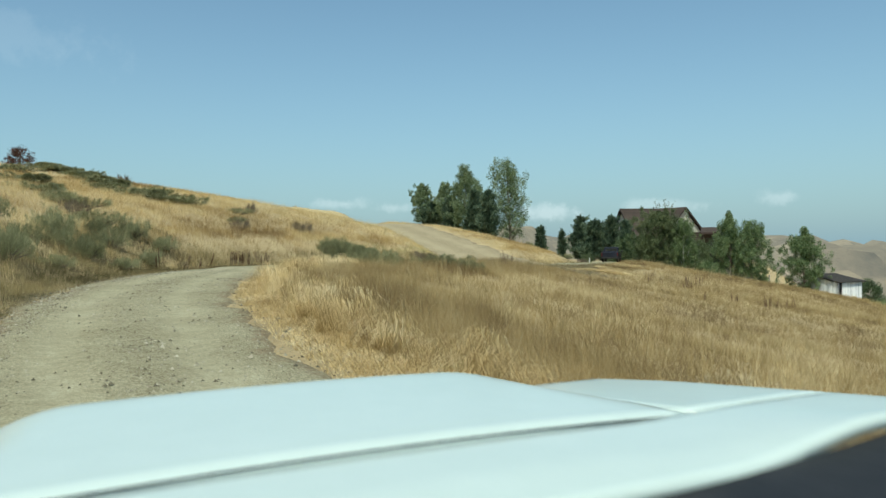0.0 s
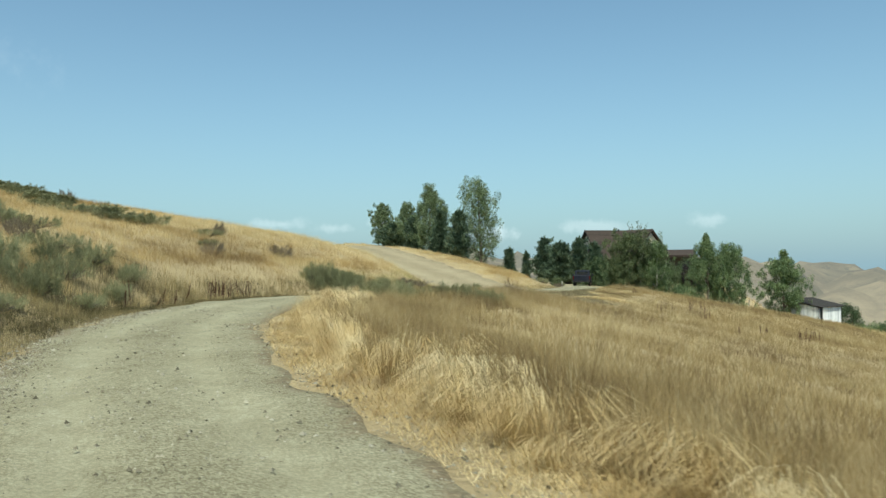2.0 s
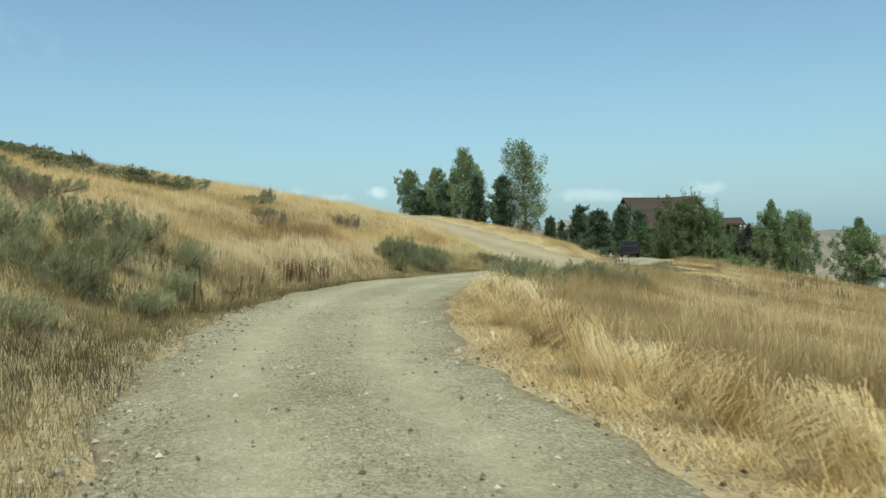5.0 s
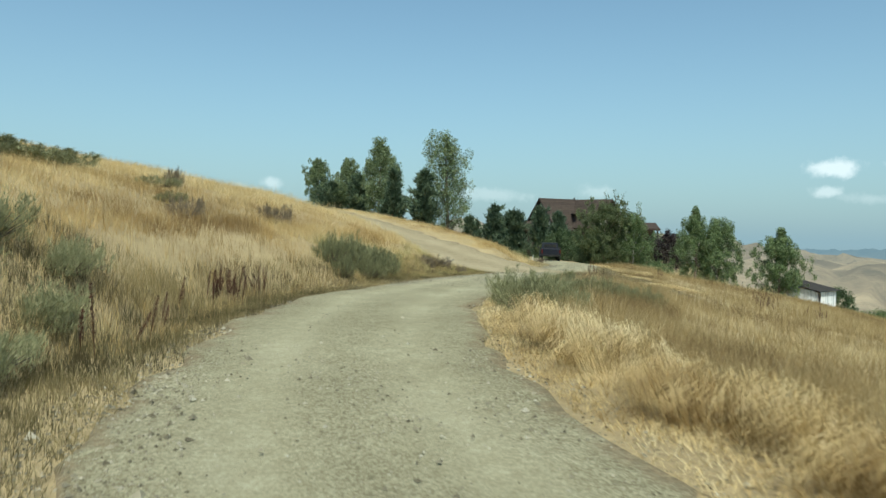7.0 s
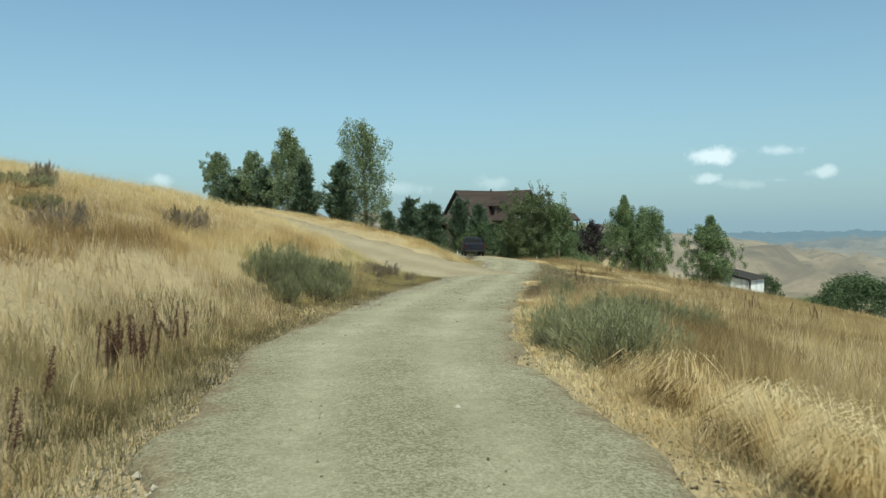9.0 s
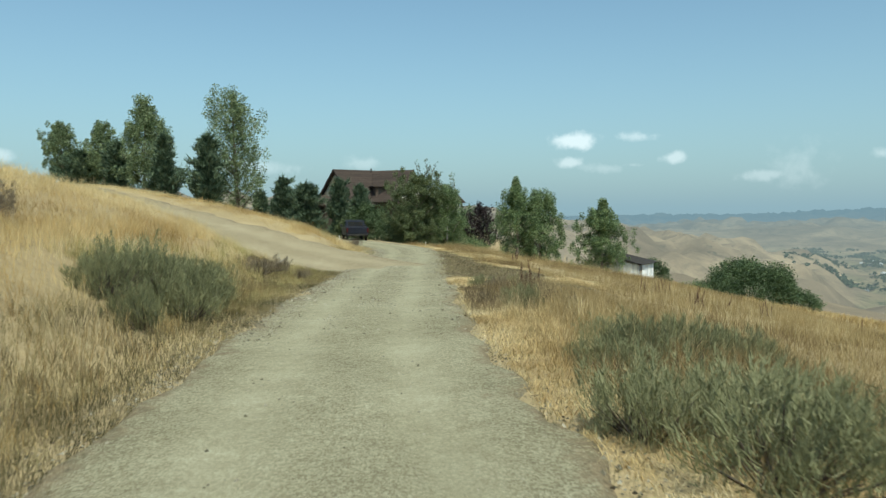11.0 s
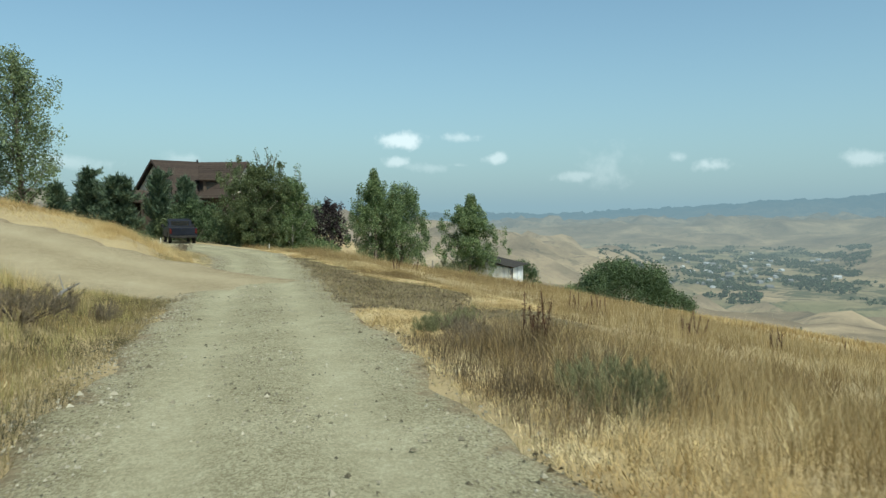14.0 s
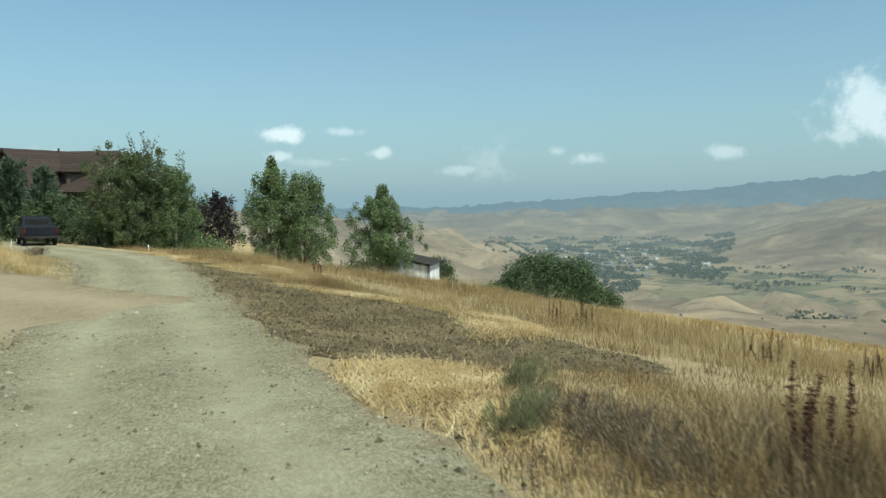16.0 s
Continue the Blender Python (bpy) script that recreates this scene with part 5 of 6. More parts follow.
def build_pickup():
    x, y = 20.7, 94.4
    root = thing("pickup_truck", pose(x, y, height_at(x, y) + 0.0, 0, 0, -17), "dark blue pickup truck parked on the drive, tailgate closed", "pickup")
    part("bed", loft([rounded(-2.75, 0.97, 0.62, 1.22, 0.06), rounded(-2.7, 1.0, 0.58, 1.26, 0.07), rounded(-0.75, 1.0, 0.55, 1.26, 0.07)]), DARK_PAINT, root, smooth=False)
    part("body", loft([rounded(-0.78, 1.0, 0.5, 1.22, 0.1), rounded(1.3, 1.0, 0.5, 1.2, 0.1), rounded(2.3, 0.98, 0.52, 1.14, 0.12), rounded(2.8, 0.9, 0.55, 1.02, 0.14)]), DARK_PAINT, root)
    part("cab", loft([rounded(-0.75, 0.88, 1.18, 1.3, 0.04), rounded(-0.62, 0.82, 1.18, 1.84, 0.1), rounded(0.6, 0.80, 1.18, 1.88, 0.1), rounded(1.35, 0.86, 1.16, 1.24, 0.03)]), DARK_PAINT, root)
    # added black sheet stands in for the dark inside of an open bed
    part("bed_cover", box(-0.9, -2.66, 1.255, 0.9, -0.78, 1.275, 0.005), RUBBER, root, "flat black sheet for the dark inside of the open bed")
    part("rear_window", box(-0.66, -0.735, 1.34, 0.66, -0.70, 1.72, 0.02), GLASS, root)
    for s in (-1, 1):
        part("side_window", box(s * 0.845 - 0.015, -0.5, 1.32, s * 0.845 + 0.015, 0.75, 1.74, 0.01), GLASS, root)
        part("tail_lamp", box(s * 0.9 - 0.07, -2.8, 0.82, s * 0.9 + 0.07, -2.74, 1.18, 0.02), RED_LAMP, root, "red tail lamp")
        part("mirror", box(s * 1.12 - 0.1, 0.85, 1.2, s * 1.12 + 0.1, 0.95, 1.45, 0.03), BLACK, root)
        for yy in (-1.75, 1.75):
            add_wheel(root, s * 0.86, yy)
            part("fender_arch", loft([[(s * 1.0 + dx, yy + 0.5 * math.cos(a) * k, 0.4 + 0.5 * math.sin(a) * k) for k, dx in ((1, 0), (0.9, 0), (0.9, 0.03 * s), (1, 0.03 * s))] for a in np.linspace(0.05, 3.09, 9)]), BLACK, root)
    tail = part("tailgate", box(-0.82, -2.80, 0.70, 0.82, -2.75, 1.22, 0.02), DARK_PAINT, root)
    part("handle", box(-0.12, -2.825, 1.05, 0.12, -2.80, 1.12, 0.01), BLACK, tail)
    bumper = part("rear_bumper", box(-0.95, -2.95, 0.5, 0.95, -2.78, 0.68, 0.04), RUBBER, root, "dark rear bumper")
    part("number_plate", box(-0.16, -2.965, 0.52, 0.16, -2.952, 0.66), TIN, bumper, "dull number plate")
    part("tow_hitch", tube([(0, -2.85, 0.45), (0, -3.08, 0.45)], [0.04, 0.035], 8), BLACK, root)


build_pickup()

# ---- the white car from which the road is seen, standing at the start of the way ----


def slab(xs, ys, height, thick=0.03):
    """A closed sheet over a grid of x and y: top at height(x, y), with a skirt and an underside."""
    w, h = len(xs), len(ys)
    top = [(x, y, height(x, y)) for y in ys for x in xs]
    verts = top + [(x, y, z - thick) for x, y, z in top]
    n_top = w * h
    faces = []
    for b in range(h - 1):
        for a in range(w - 1):
            k = b * w + a
            faces += [(k, k + 1, k + w + 1, k + w), (k + n_top, k + n_top + w, k + n_top + w + 1, k + n_top + 1)]
    rim = list(range(w)) + [b * w + w - 1 for b in range(1, h)] + [(h - 1) * w + a for a in range(w - 2, -1, -1)] + [b * w for b in range(h - 2, 0, -1)]
    for a, b in zip(rim, rim[1:] + rim[:1]):
        faces.append((a, a + n_top, b + n_top, b))
    return verts, faces


def build_white_car():
    """Local y runs ahead along the car, x to its right; the origin lies on the road under its middle."""
    turn = 30.0
    px, py = 0.996, 0.633
    root = thing("white_car", pose(px, py, -0.685, 1.2, 0, turn), "white car with a long smooth hood standing on gravel road", "car")

    def ring(y, half, low, top, crown, r):
        """Cross-section with a bowed top."""
        pts = [(half * 0.96, y, low), (half, y, (low + top) / 2)]
        for k in range(13):
            u = 1 - 2 * k / 12
            edge = max(0.0, (abs(u) - 0.8) / 0.2)
            pts.append((half * u * (1 - 0.01 * edge), y, top + crown * (1 - u * u) - r * edge * edge))
        pts += [(-half, y, (low + top) / 2), (-half * 0.96, y, low)]
        return pts

    def fender_top(x, y):
        out = max(0.0, abs(x) - 1.16)
        return 1.335 - 0.11 * (y - 0.9) - 0.05 * max(0.0, y - 1.7) ** 2 - 1.6 * out * out

    def hood_top(x, y):
        """Nearly level, narrower towards the nose, rounded down at the sides and in front."""
        side = max(0.0, abs(x) - (0.62 - 0.22 * max(0.0, y - 1.4))) / 0.12
        return 1.284 + 0.016 * (1 - (x / 0.72) ** 2) - 0.022 * side ** 2.0 * min(1.0, max(0.0, (y - 1.25) * 1.8)) - 1.0 * max(0.0, y - 1.93) ** 2

    def cowl_top(x, y):
        """White panel behind the hood, creased half way down to the screen."""
        crease = 1.12 - 0.10 * (x / 0.9) ** 2
        return 1.277 + 0.012 * (1 - (x / 0.9) ** 2) - 0.10 * max(0.0, crease - y) - 0.02 * (1.3 - y)

    part("body", loft([ring(-2.9, 0.95, 0.45, 1.05, 0.02, 0.05), ring(-2.8, 1.02, 0.35, 1.15, 0.02, 0.05), ring(-0.75, 1.07, 0.3, 1.19, 0.02, 0.05)]
                      + [ring(y, 1.07 - 0.06 * max(0, y - 1.3), 0.3, 1.15 - 0.06 * max(0, y - 1.0), 0.02, 0.04) for y in (-0.3, 0.3, 0.9, 1.4, 1.8)] + [ring(2.1, 0.99, 0.36, 1.06, 0.02, 0.08), ring(2.2, 0.9, 0.4, 0.9, 0.02, 0.12)]), WHITE_PAINT, root, smooth=True)
    def skewed(data):
        """The hood's rear edge stands a little askew to the car."""
        return [(x, y - 0.05 * x, z) for x, y, z in data[0]], data[1]

    def shoulder(x, y):
        """Cowl panel in the middle, rising smoothly to the fenders at the sides."""
        t = min(1.0, max(0.0, (abs(x) - 0.5) / 0.42))
        t = t * t * (3 - 2 * t)
        return cowl_top(x, y) * (1 - t) + fender_top(x, y) * t

    nose = np.concatenate((np.linspace(1.3015, 1.92, 10), np.linspace(1.96, 2.18, 8)))
    part("hood", skewed(slab(np.linspace(-0.72, 0.72, 37), nose, hood_top)), WHITE_PAINT, root, "smooth white hood", smooth=True)
    for s in (-1, 1):
        xs = np.linspace(0.722, 1.26, 13) if s > 0 else np.linspace(-1.26, -0.722, 13)
        part("fender", skewed(slab(xs, np.linspace(1.3015, 2.16, 13), fender_top, 0.12)), WHITE_PAINT, root, smooth=True)
    part("cowl_panel", skewed(slab(np.linspace(-1.26, 1.26, 43), np.linspace(0.985, 1.300, 12), shoulder)), WHITE_PAINT, root, "white panel behind the hood", smooth=True)
    seam = [(u * 0.715, 1.302 - 0.05 * u * 0.715, hood_top(u * 0.715, 1.302) - 0.004) for u in np.linspace(-1, 1, 21)]
    part("hood_seam", tube(seam, [0.0025] * 21, 5), BLACK, root, "dark seam behind the hood")
    part("cowl", skewed(slab(np.linspace(-1.2, 1.2, 25), np.linspace(-0.46, 0.98, 12), lambda x, y: 1.24 + 0.045 * (x / 0.9) ** 2 + 0.004 * math.sin(y * 40))), BLACK, root, "black plastic cowl")
    part("cabin", loft([ring(-2.75, 0.85, 1.0, 1.2, 0.02, 0.05), ring(-2.3, 0.76, 1.0, 1.72, 0.04, 0.1), ring(-1.2, 0.74, 1.0, 1.78, 0.04, 0.1), ring(-0.85, 0.78, 1.0, 1.6, 0.03, 0.08), ring(-0.5, 0.84, 1.0, 1.2, 0.02, 0.05)]), WHITE_PAINT, root, smooth=True)
    part("windscreen", ([(-0.76, -0.50, 1.2), (0.76, -0.50, 1.2), (0.66, -1.0, 1.72), (-0.66, -1.0, 1.72), (-0.76, -0.47, 1.21), (0.76, -0.47, 1.21), (0.66, -0.97, 1.73), (-0.66, -0.97, 1.73)],
                        [(0, 3, 2, 1), (4, 5, 6, 7), (0, 1, 5, 4), (2, 3, 7, 6), (1, 2, 6, 5), (3, 0, 4, 7)]), GLASS, root)
    for s in (-1, 1):
        part("side_window", box(s * 0.79 - 0.02, -2.2, 1.22, s * 0.79 + 0.02, -1.0, 1.6, 0.02), GLASS, root)
        part("headlight", box(s * 0.72 - 0.16, 2.08, 0.78, s * 0.72 + 0.16, 2.19, 0.96, 0.03), CLEAR_LAMP, root)
        part("tail_lamp", box(s * 0.78 - 0.1, -2.93, 0.75, s * 0.78 + 0.1, -2.87, 0.98, 0.02), RED_LAMP, root)
        for yy in (-2.0, 1.2):
            add_wheel(root, s * 0.86, yy, 0.36, 0.23)
    part("grille", box(-0.45, 2.15, 0.5, 0.45, 2.22, 0.72, 0.02), BLACK, root)


build_white_car()

# ---- grass, stones and straw ----


def scatter(x0, x1, y0, y1, per_square, seed):
    r = np.random.RandomState(seed)
    count = int((x1 - x0) * (y1 - y0) * per_square)
    x, y = r.uniform(x0, x1, count), r.uniform(y0, y1, count)
    return x, y, sample(GD, x, y), sample(GB, x, y), r


def mulch_share(x, y, d):
    """1 where the chip-covered strip beside the road lies: narrow at its far end, broad and drawn away from the road at its near end."""
    edge = 0.35 * np.sin(y * 0.9) + 0.25 * np.sin(y * 2.3 + x) + 0.12 * np.sin(y * 5.1 - x * 3)
    outer = np.interp(y, [44, 47.4, 49, 51.6, 53, 55.8, 58, 61.5, 66, 69], [5.8, 6.9, 6.2, 5.4, 5.05, 4.5, 3.4, 2.9, 2.4, 1.9])
    inner = np.interp(y, [46.2, 47.4, 48.0, 48.7, 49.5], [7.5, 3.7, 2.7, 2.0, 1.4])
    return ease(0.5, -0.2, d + edge * 0.7 - outer) * ease(-0.3, 0.3, d + edge * 0.5 - inner) * ease(69, 66, y) * (y > 46) * (d > 1.35)


def keep_off(x, y, d, b, edge=0.0):
    free = (np.abs(d) > HALF + edge) & (np.abs(b) > BRANCH_HALF + edge)
    return free & (mulch_share(x, y, d) < 0.5) & ~((np.hypot(x - 20, y - 92) < 5) | (np.hypot(x - 31, y - 112) < 9))


def tufts(x, y, r, each, spread):
    """Blades crowd into tufts round the given points."""
    x, y = np.repeat(x, each), np.repeat(y, each)
    return x + r.normal(0, spread, len(x)), y + r.normal(0, spread, len(y))


def grass_field(name, label, region, density, tall, wide, seed, off=0.1, near=None, each=6, spread=0.07, mat=STRAW, lean=(0.1, 0.75), side=0, fine=True, thin_left=1.0):
    x, y, d, b, r = scatter(*region, density / each, seed)
    clump = 0.5 + 0.5 * waves(x, y, 2.4, seed) + 0.4 * waves(x, y, 9, seed + 1)
    keep = keep_off(x, y, d, b, off) & (clump > r.uniform(-0.35, 0.62, len(x)))
    if side:
        keep &= d * side > 0
    keep &= (d > -HALF - 0.1) | (d < -HALF - 3.2) | (r.uniform(0, 1, len(x)) < thin_left)
    if near is not None:
        keep &= (np.abs(d) - HALF >= near[0]) & (np.abs(d) - HALF < near[1])
    x, y = tufts(x[keep], y[keep], r, each, spread)
    d, b = sample(GD, x, y), sample(GB, x, y)
    ok = keep_off(x, y, d, b, off * 0.6)
    x, y, d, b = x[ok], y[ok], d[ok], b[ok]
    edge = np.minimum(np.abs(d) - HALF, np.abs(b) - BRANCH_HALF)
    lift = np.clip(0.4 + edge * 0.35, 0.35, 1.0) * np.where(d > 0, 1.0, 0.72) * (1 + 0.3 * waves(x, y, 4, seed + 2) + 0.2 * waves(x, y, 1.3, seed + 3))
    lift *= 1 - 0.5 * ease(-13, -9, b) * (b < 0) * ease(54, 60, y)
    lift *= 1 - 0.62 * ease(43.6, 45.2, y) * ease(70, 66, y) * ease(9.5, 6.5, d) * (d > 0)
    h = tall * lift * r.uniform(0.55, 1.2, len(x))
    v = blades(x, y, sample(GZ, x, y), h, wide * r.uniform(0.6, 1.4, len(x)), r.uniform(*lean, len(x)), r)
    tagged(new(name, blade_mesh(name, v, mat) if fine else straight_mesh(name, v, mat)), label, "grass", kind="stuff")


grass_field("dry_grass", "tall dry golden grass along the foot of the bank", (-24, 20, 25, 74), 420, 0.56, 0.005, 101, 0.2, (0.6, 4.2), 10, 0.10, side=-1, thin_left=0.25)
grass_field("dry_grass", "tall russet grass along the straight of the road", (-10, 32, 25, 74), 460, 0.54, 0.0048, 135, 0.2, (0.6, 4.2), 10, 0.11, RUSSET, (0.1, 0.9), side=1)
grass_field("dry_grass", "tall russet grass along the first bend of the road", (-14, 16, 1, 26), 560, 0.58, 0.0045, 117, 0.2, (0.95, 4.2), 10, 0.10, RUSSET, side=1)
grass_field("dry_grass", "dry golden grass on the bank of the first bend", (-24, 6, 1, 26), 330, 0.56, 0.005, 118, 0.2, (1.4, 4.2), 9, 0.09, side=-1, thin_left=0.25)
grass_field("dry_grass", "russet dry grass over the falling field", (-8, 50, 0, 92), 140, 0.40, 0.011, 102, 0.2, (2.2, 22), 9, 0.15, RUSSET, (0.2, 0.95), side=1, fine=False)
grass_field("dry_grass", "dry golden grass over the rising slope", (-34, 20, 0, 92), 160, 0.46, 0.011, 115, 0.2, (3.2, 22), 9, 0.18, lean=(0.2, 0.95), side=-1, fine=False)
grass_field("dry_grass", "dry golden grass on the farther hillside", (-75, 95, -5, 125), 9, 0.42, 0.055, 103, 0.3, (20, 90), 8, 0.3, fine=False)
grass_field("flattened_straw", "pale flattened straw along the road edge", (-8, 18, 2, 78), 800, 0.26, 0.0075, 104, -0.05, (-0.05, 1.3), 14, 0.16, PALE_STRAW, (1.2, 2.4), 1)
grass_field("flattened_straw", "pale flattened straw below the bank", (-12, 10, 28, 78), 45, 0.34, 0.007, 110, 0.0, (0.2, 1.6), 8, 0.1, PALE_STRAW, (0.8, 1.25), -1)
grass_field("verge_weeds", "olive-brown low weeds along the verge", (-14, 18, 2, 78), 230, 0.30, 0.006, 105, -0.1, (-0.1, 1.5), 9, 0.08, VERGE, side=-1)
grass_field("verge_weeds", "dark olive-brown weeds on the bank between sagebrush", (-18, 6, 6, 32), 640, 0.46, 0.007, 107, -0.2, (-0.15, 4.2), 9, 0.1, BANK_WEED, side=-1, fine=False)
grass_field("verge_weeds", "olive-brown weeds along the foot of the bank", (-14, 6, 30, 56), 760, 0.44, 0.006, 130, -0.25, (-0.25, 2.0), 9, 0.1, BANK_WEED, side=-1, fine=False)
grass_field("verge_weeds", "brown dead weeds beside the road", (-1, 8, 40, 46.4), 620, 0.55, 0.0055, 108, 0.0, (0.1, 2.2), 9, 0.1, DEAD_WEED, side=1)
grass_field("verge_weeds", "yellow-green grass tussocks beside the road", (-10, 4, 42, 56), 260, 0.50, 0.006, 116, 0.0, (0.3, 3.0), 26, 0.09, LUSH, side=-1, fine=False)
grass_field("verge_weeds", "short olive-brown weeds at the road edge", (-14, 8, 4, 58), 420, 0.24, 0.007, 119, -0.3, (-0.3, 1.1), 3, 0.1, BANK_WEED, side=-1, fine=False)
grass_field("verge_weeds", "short brown weeds and litter at the road edge", (-6, 14, 26, 60), 300, 0.22, 0.008, 120, -0.3, (-0.3, 0.9), 3, 0.1, VERGE, side=1, fine=False)
grass_field("bunch_grass", "pale bunches of bent dry grass at the road edge", (-8, 16, 4, 74), 70, 0.66, 0.0045, 109, 0.2, (0.7, 2.4), 45, 0.07, PALE_STRAW, (0.35, 1.15), 1)
grass_field("pale_grass", "pale seeding grass stalks above the field", (-20, 30, 2, 72), 14, 0.80, 0.004, 106, 0.4, (0.6, 12), 5, 0.1, PALE_STRAW, (0.1, 0.6))


def leaning_bunches():
    """Long pale bunches beside the road, bent over towards it."""
    r = np.random.RandomState(141)
    step = np.gradient(MAIN[:, :2], axis=0)
    step /= np.linalg.norm(step, axis=1)[:, None]
    out = np.stack((step[:, 1], -step[:, 0]), 1)
    rows = np.nonzero((MAIN[:, 1] > 3) & (MAIN[:, 1] < 30))[0]
    pick = r.choice(rows, 200)
    away = HALF + r.uniform(0.75, 1.7, 200)
    base = MAIN[pick, :2] + out[pick] * away[:, None] + r.normal(0, 0.15, (200, 2))
    each = 80
    x, y = np.repeat(base[:, 0], each) + r.normal(0, 0.09, 200 * each), np.repeat(base[:, 1], each) + r.normal(0, 0.09, 200 * each)
    aim = np.repeat(np.arctan2(-out[pick, 1], -out[pick, 0]) + r.normal(0, 0.7, 200), each) + r.normal(0, 0.35, 200 * each)
    tall = np.repeat(r.uniform(0.45, 0.95, 200), each) * r.uniform(0.6, 1.1, 200 * each)
    z, lean = sample(GZ, x, y), r.uniform(0.5, 1.05, 200 * each)
    wx, wy = np.sin(aim) * 0.003, -np.cos(aim) * 0.003
    lx, ly = np.cos(aim) * lean * tall, np.sin(aim) * lean * tall
    v = np.stack((np.stack((x - wx, y - wy, z - 0.03), 1), np.stack((x + wx, y + wy, z - 0.03), 1),
                  np.stack((x + lx * 0.4 - wx, y + ly * 0.4 - wy, z + tall * 0.6), 1), np.stack((x + lx * 0.4 + wx, y + ly * 0.4 + wy, z + tall * 0.6), 1),
                  np.stack((x + lx, y + ly, z + np.maximum(tall * (1.0 - lean * 0.75), 0.05)), 1)), 1)
    tagged(new("bent_grass", blade_mesh("bent_grass", v, PALE_STRAW)), "long pale grass bunches bent over towards the road", "grass", kind="stuff")


leaning_bunches()


def straw_patch(x0, y0, long, wide, turn, count, seed):
    r = np.random.RandomState(seed)
    u, w = r.normal(0, long / 3.6, count), r.normal(0, wide / 3.6, count)
    x, y = x0 + u * math.cos(turn) - w * math.sin(turn), y0 + u * math.sin(turn) + w * math.cos(turn)
    d = sample(GD, x, y)
    ok = d > HALF - 0.2
    x, y, count = x[ok], y[ok], int(ok.sum())
    v = blades(x, y, sample(GZ, x, y) + 0.04, r.uniform(0.05, 0.13, count), r.uniform(0.006, 0.014, count), r.uniform(1.6, 3.2, count), r)
    tagged(new("straw_patch", blade_mesh("straw_patch", v, PALE_STRAW)), "pale mown straw lying beside the chip strip", "straw", kind="stuff")


bits_x, bits_y, bits_d, bits_b, bits_r = scatter(2, 24, 42, 72, 26, 131)
on_chips = mulch_share(bits_x, bits_y, bits_d) > bits_r.uniform(0.1, 1.0, len(bits_x))
bits_x, bits_y = tufts(bits_x[on_chips], bits_y[on_chips], bits_r, 3, 0.12)
bits = blades(bits_x, bits_y, sample(GZ, bits_x, bits_y) + 0.04, bits_r.uniform(0.06, 0.2, len(bits_x)), bits_r.uniform(0.006, 0.014, len(bits_x)), bits_r.uniform(0.5, 1.27, len(bits_x)), bits_r)
tagged(new("straw_bits", straight_mesh("straw_bits", bits, VERGE)), "dry stems and straw scattered over bark chips", "straw", kind="stuff")

straw_patch(10.7, 50.3, 3.4, 1.2, 0.55, 7000, 111)
straw_patch(4.8, 47.2, 2.2, 1.5, 0.6, 7000, 112)
straw_patch(11.6, 55.2, 4.2, 0.55, 1.45, 4500, 113)
straw_patch(15.6, 63.0, 6.0, 0.9, 1.05, 4500, 134)
straw_patch(4.0, 45.6, 1.6, 0.8, 0.9, 2500, 114)


def pebbles(name, label, x, y, z, size, mat, r):
    """Flattened angular bits lying on the ground."""
    count = len(x)
    shape = np.array([[1, 0, 0], [-0.5, 0.8, 0], [-0.5, -0.8, 0], [0.1, 0.1, 0.75], [-0.2, 0.1, -0.5]])
    turn = r.uniform(0, 6.283, count)
    s = size[:, None, None] * shape[None] * r.uniform(0.6, 1.3, (count, 5, 3))
    c, k = np.cos(turn)[:, None], np.sin(turn)[:, None]
    v = np.stack((s[:, :, 0] * c - s[:, :, 1] * k + x[:, None], s[:, :, 0] * k + s[:, :, 1] * c + y[:, None], s[:, :, 2] + z[:, None]), 2)
    f = (np.arange(count)[:, None, None] * 5 + np.array([[0, 1, 3], [1, 2, 3], [2, 0, 3]])[None]).reshape(-1, 3)
    tagged(new(name, mesh_of(name, v.reshape(-1, 3), f, mat)), label, "stones" if mat is STONE else "bark chips", kind="stuff")


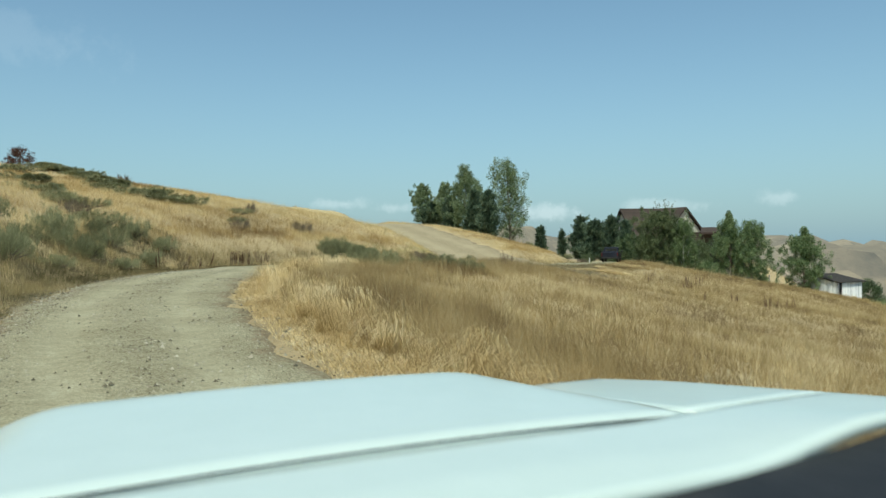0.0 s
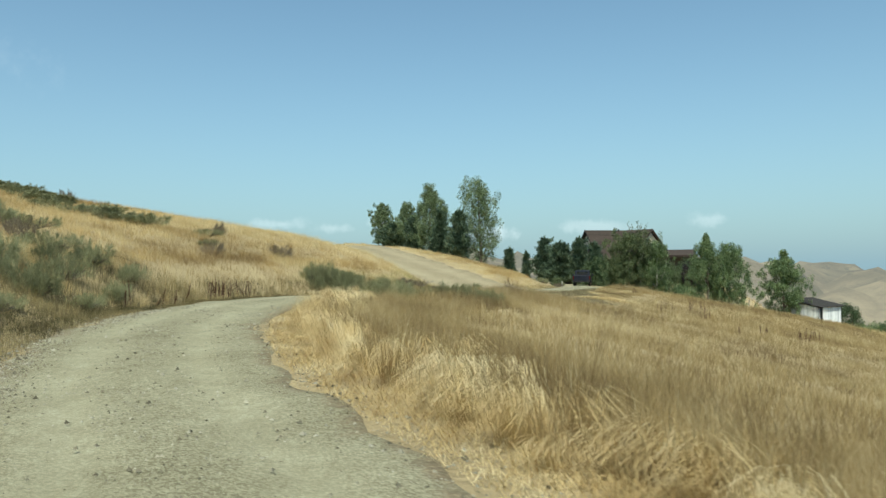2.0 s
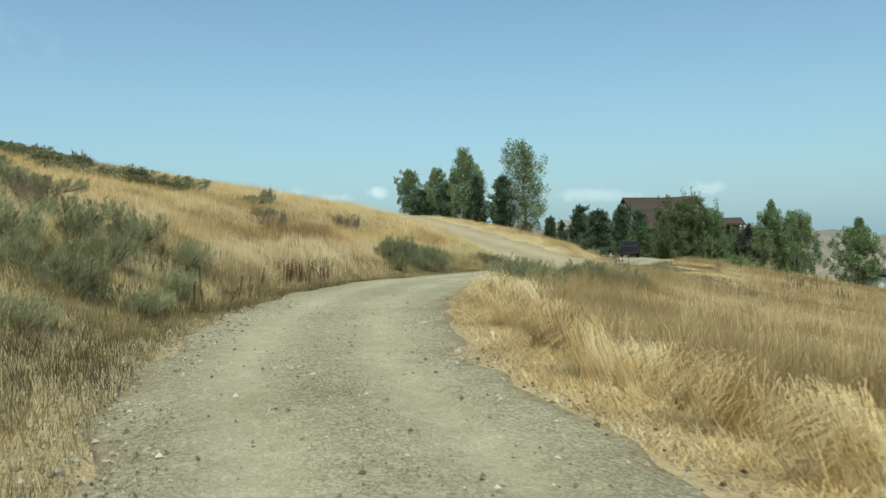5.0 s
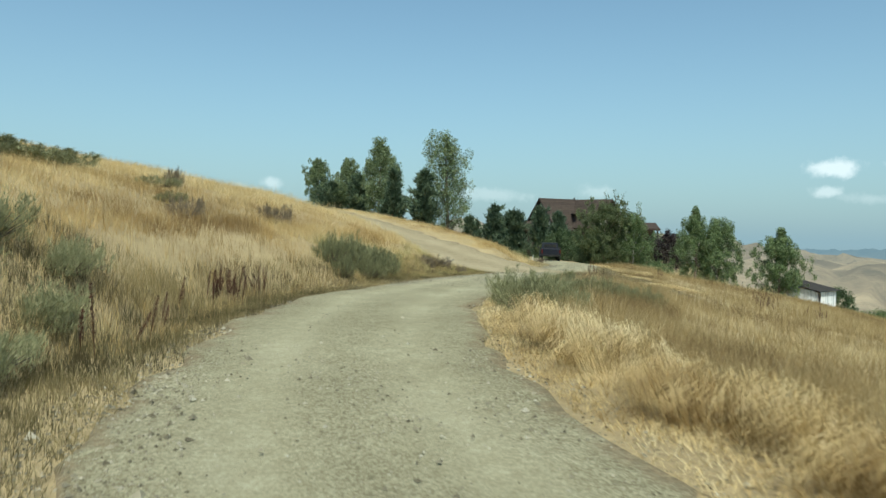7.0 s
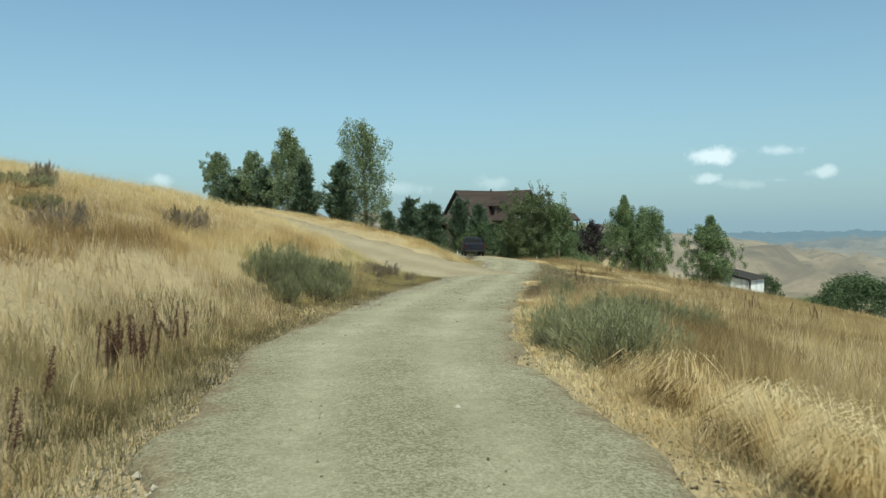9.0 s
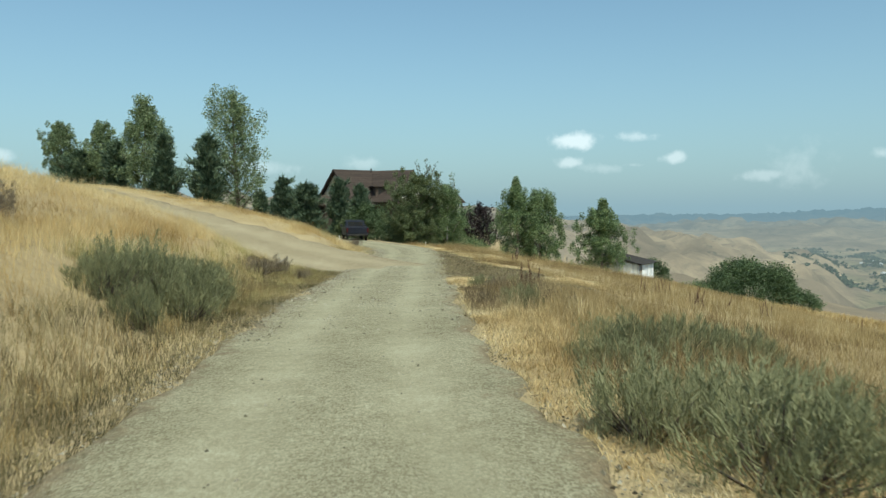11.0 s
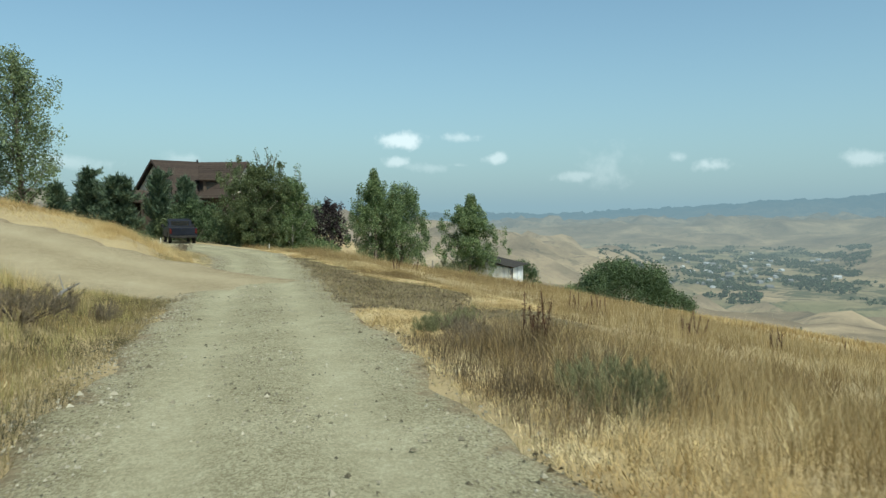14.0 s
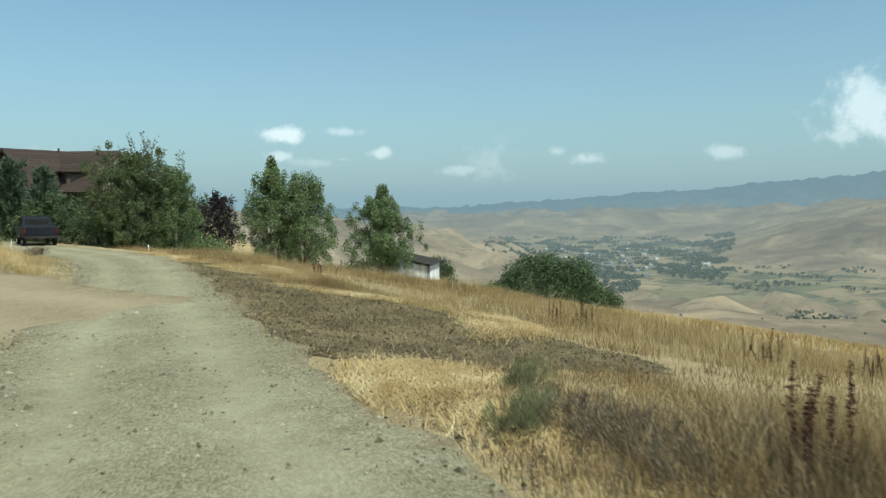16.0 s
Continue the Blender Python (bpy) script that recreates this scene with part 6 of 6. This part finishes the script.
x, y, d, b, r = scatter(-12, 20, 1, 72, 520, 121)
crowd = 0.5 + 0.5 * waves(x, y, 1.1, 31) + 0.6 * waves(x, y, 3.3, 32)
rut = np.exp(-((np.abs(d) - 0.80) / 0.28) ** 2)
keep = (np.abs(d) < HALF + 0.4) & (r.uniform(0, 1, len(x)) < (0.06 + 0.5 * np.clip(crowd, 0, 1) ** 2) * (1 - 0.75 * rut) + 0.45 * (d < -1.25) + 0.1 * (d > 1.4))
x, y, d = x[keep], y[keep], d[keep]
lift = np.where(np.abs(d) < HALF, 0.02 + 0.035 * (1 - (d / HALF) ** 2), 0.0)
pebbles("loose_gravel", "loose pale stones on the gravel road", x, y, sample(GZ, x, y) + lift + 0.004, r.gamma(1.6, 0.0052, len(x)) + 0.004, STONE, r)

# the earth under the chips
bed_x, bed_y = np.meshgrid(np.arange(2, 24, 0.25), np.arange(43, 71, 0.25))
share = mulch_share(bed_x.ravel(), bed_y.ravel(), sample(GD, bed_x.ravel(), bed_y.ravel())).reshape(bed_x.shape)
rows, cols = np.nonzero(share[:-1, :-1] > 0.45)
wide = bed_x.shape[1]
corner = rows * wide + cols
bed = np.column_stack((bed_x.ravel(), bed_y.ravel(), sample(GZ, bed_x.ravel(), bed_y.ravel()) + 0.012))
tagged(new("chip_bed", mesh_of("chip_bed", bed, np.stack((corner, corner + 1, corner + wide + 1, corner + wide), 1), CHIP, True)), "dark brown earth under bark chips beside the road", "ground", kind="structure")
x, y, d, b, r = scatter(2, 24, 42, 72, 330, 122)
keep = mulch_share(x, y, d) > r.uniform(0.1, 0.9, len(x))
x, y = x[keep], y[keep]
pebbles("bark_chips", "dark brown bark chips spread beside the road", x, y, sample(GZ, x, y) + 0.018, r.gamma(2.0, 0.005, len(x)) + 0.005, CHIP, r)
x, y, d, b, r = scatter(-8, 14, 3, 60, 60, 123)
keep = (np.abs(d - HALF) < 0.35 * r.uniform(0, 1, len(x))) & (waves(x, y, 3, 5) > 0)
x, y = x[keep], y[keep]
pebbles("road_debris", "dark bits of mulch along the road edge", x, y, sample(GZ, x, y) + 0.03, r.gamma(2.0, 0.005, len(x)) + 0.005, CHIP, r)
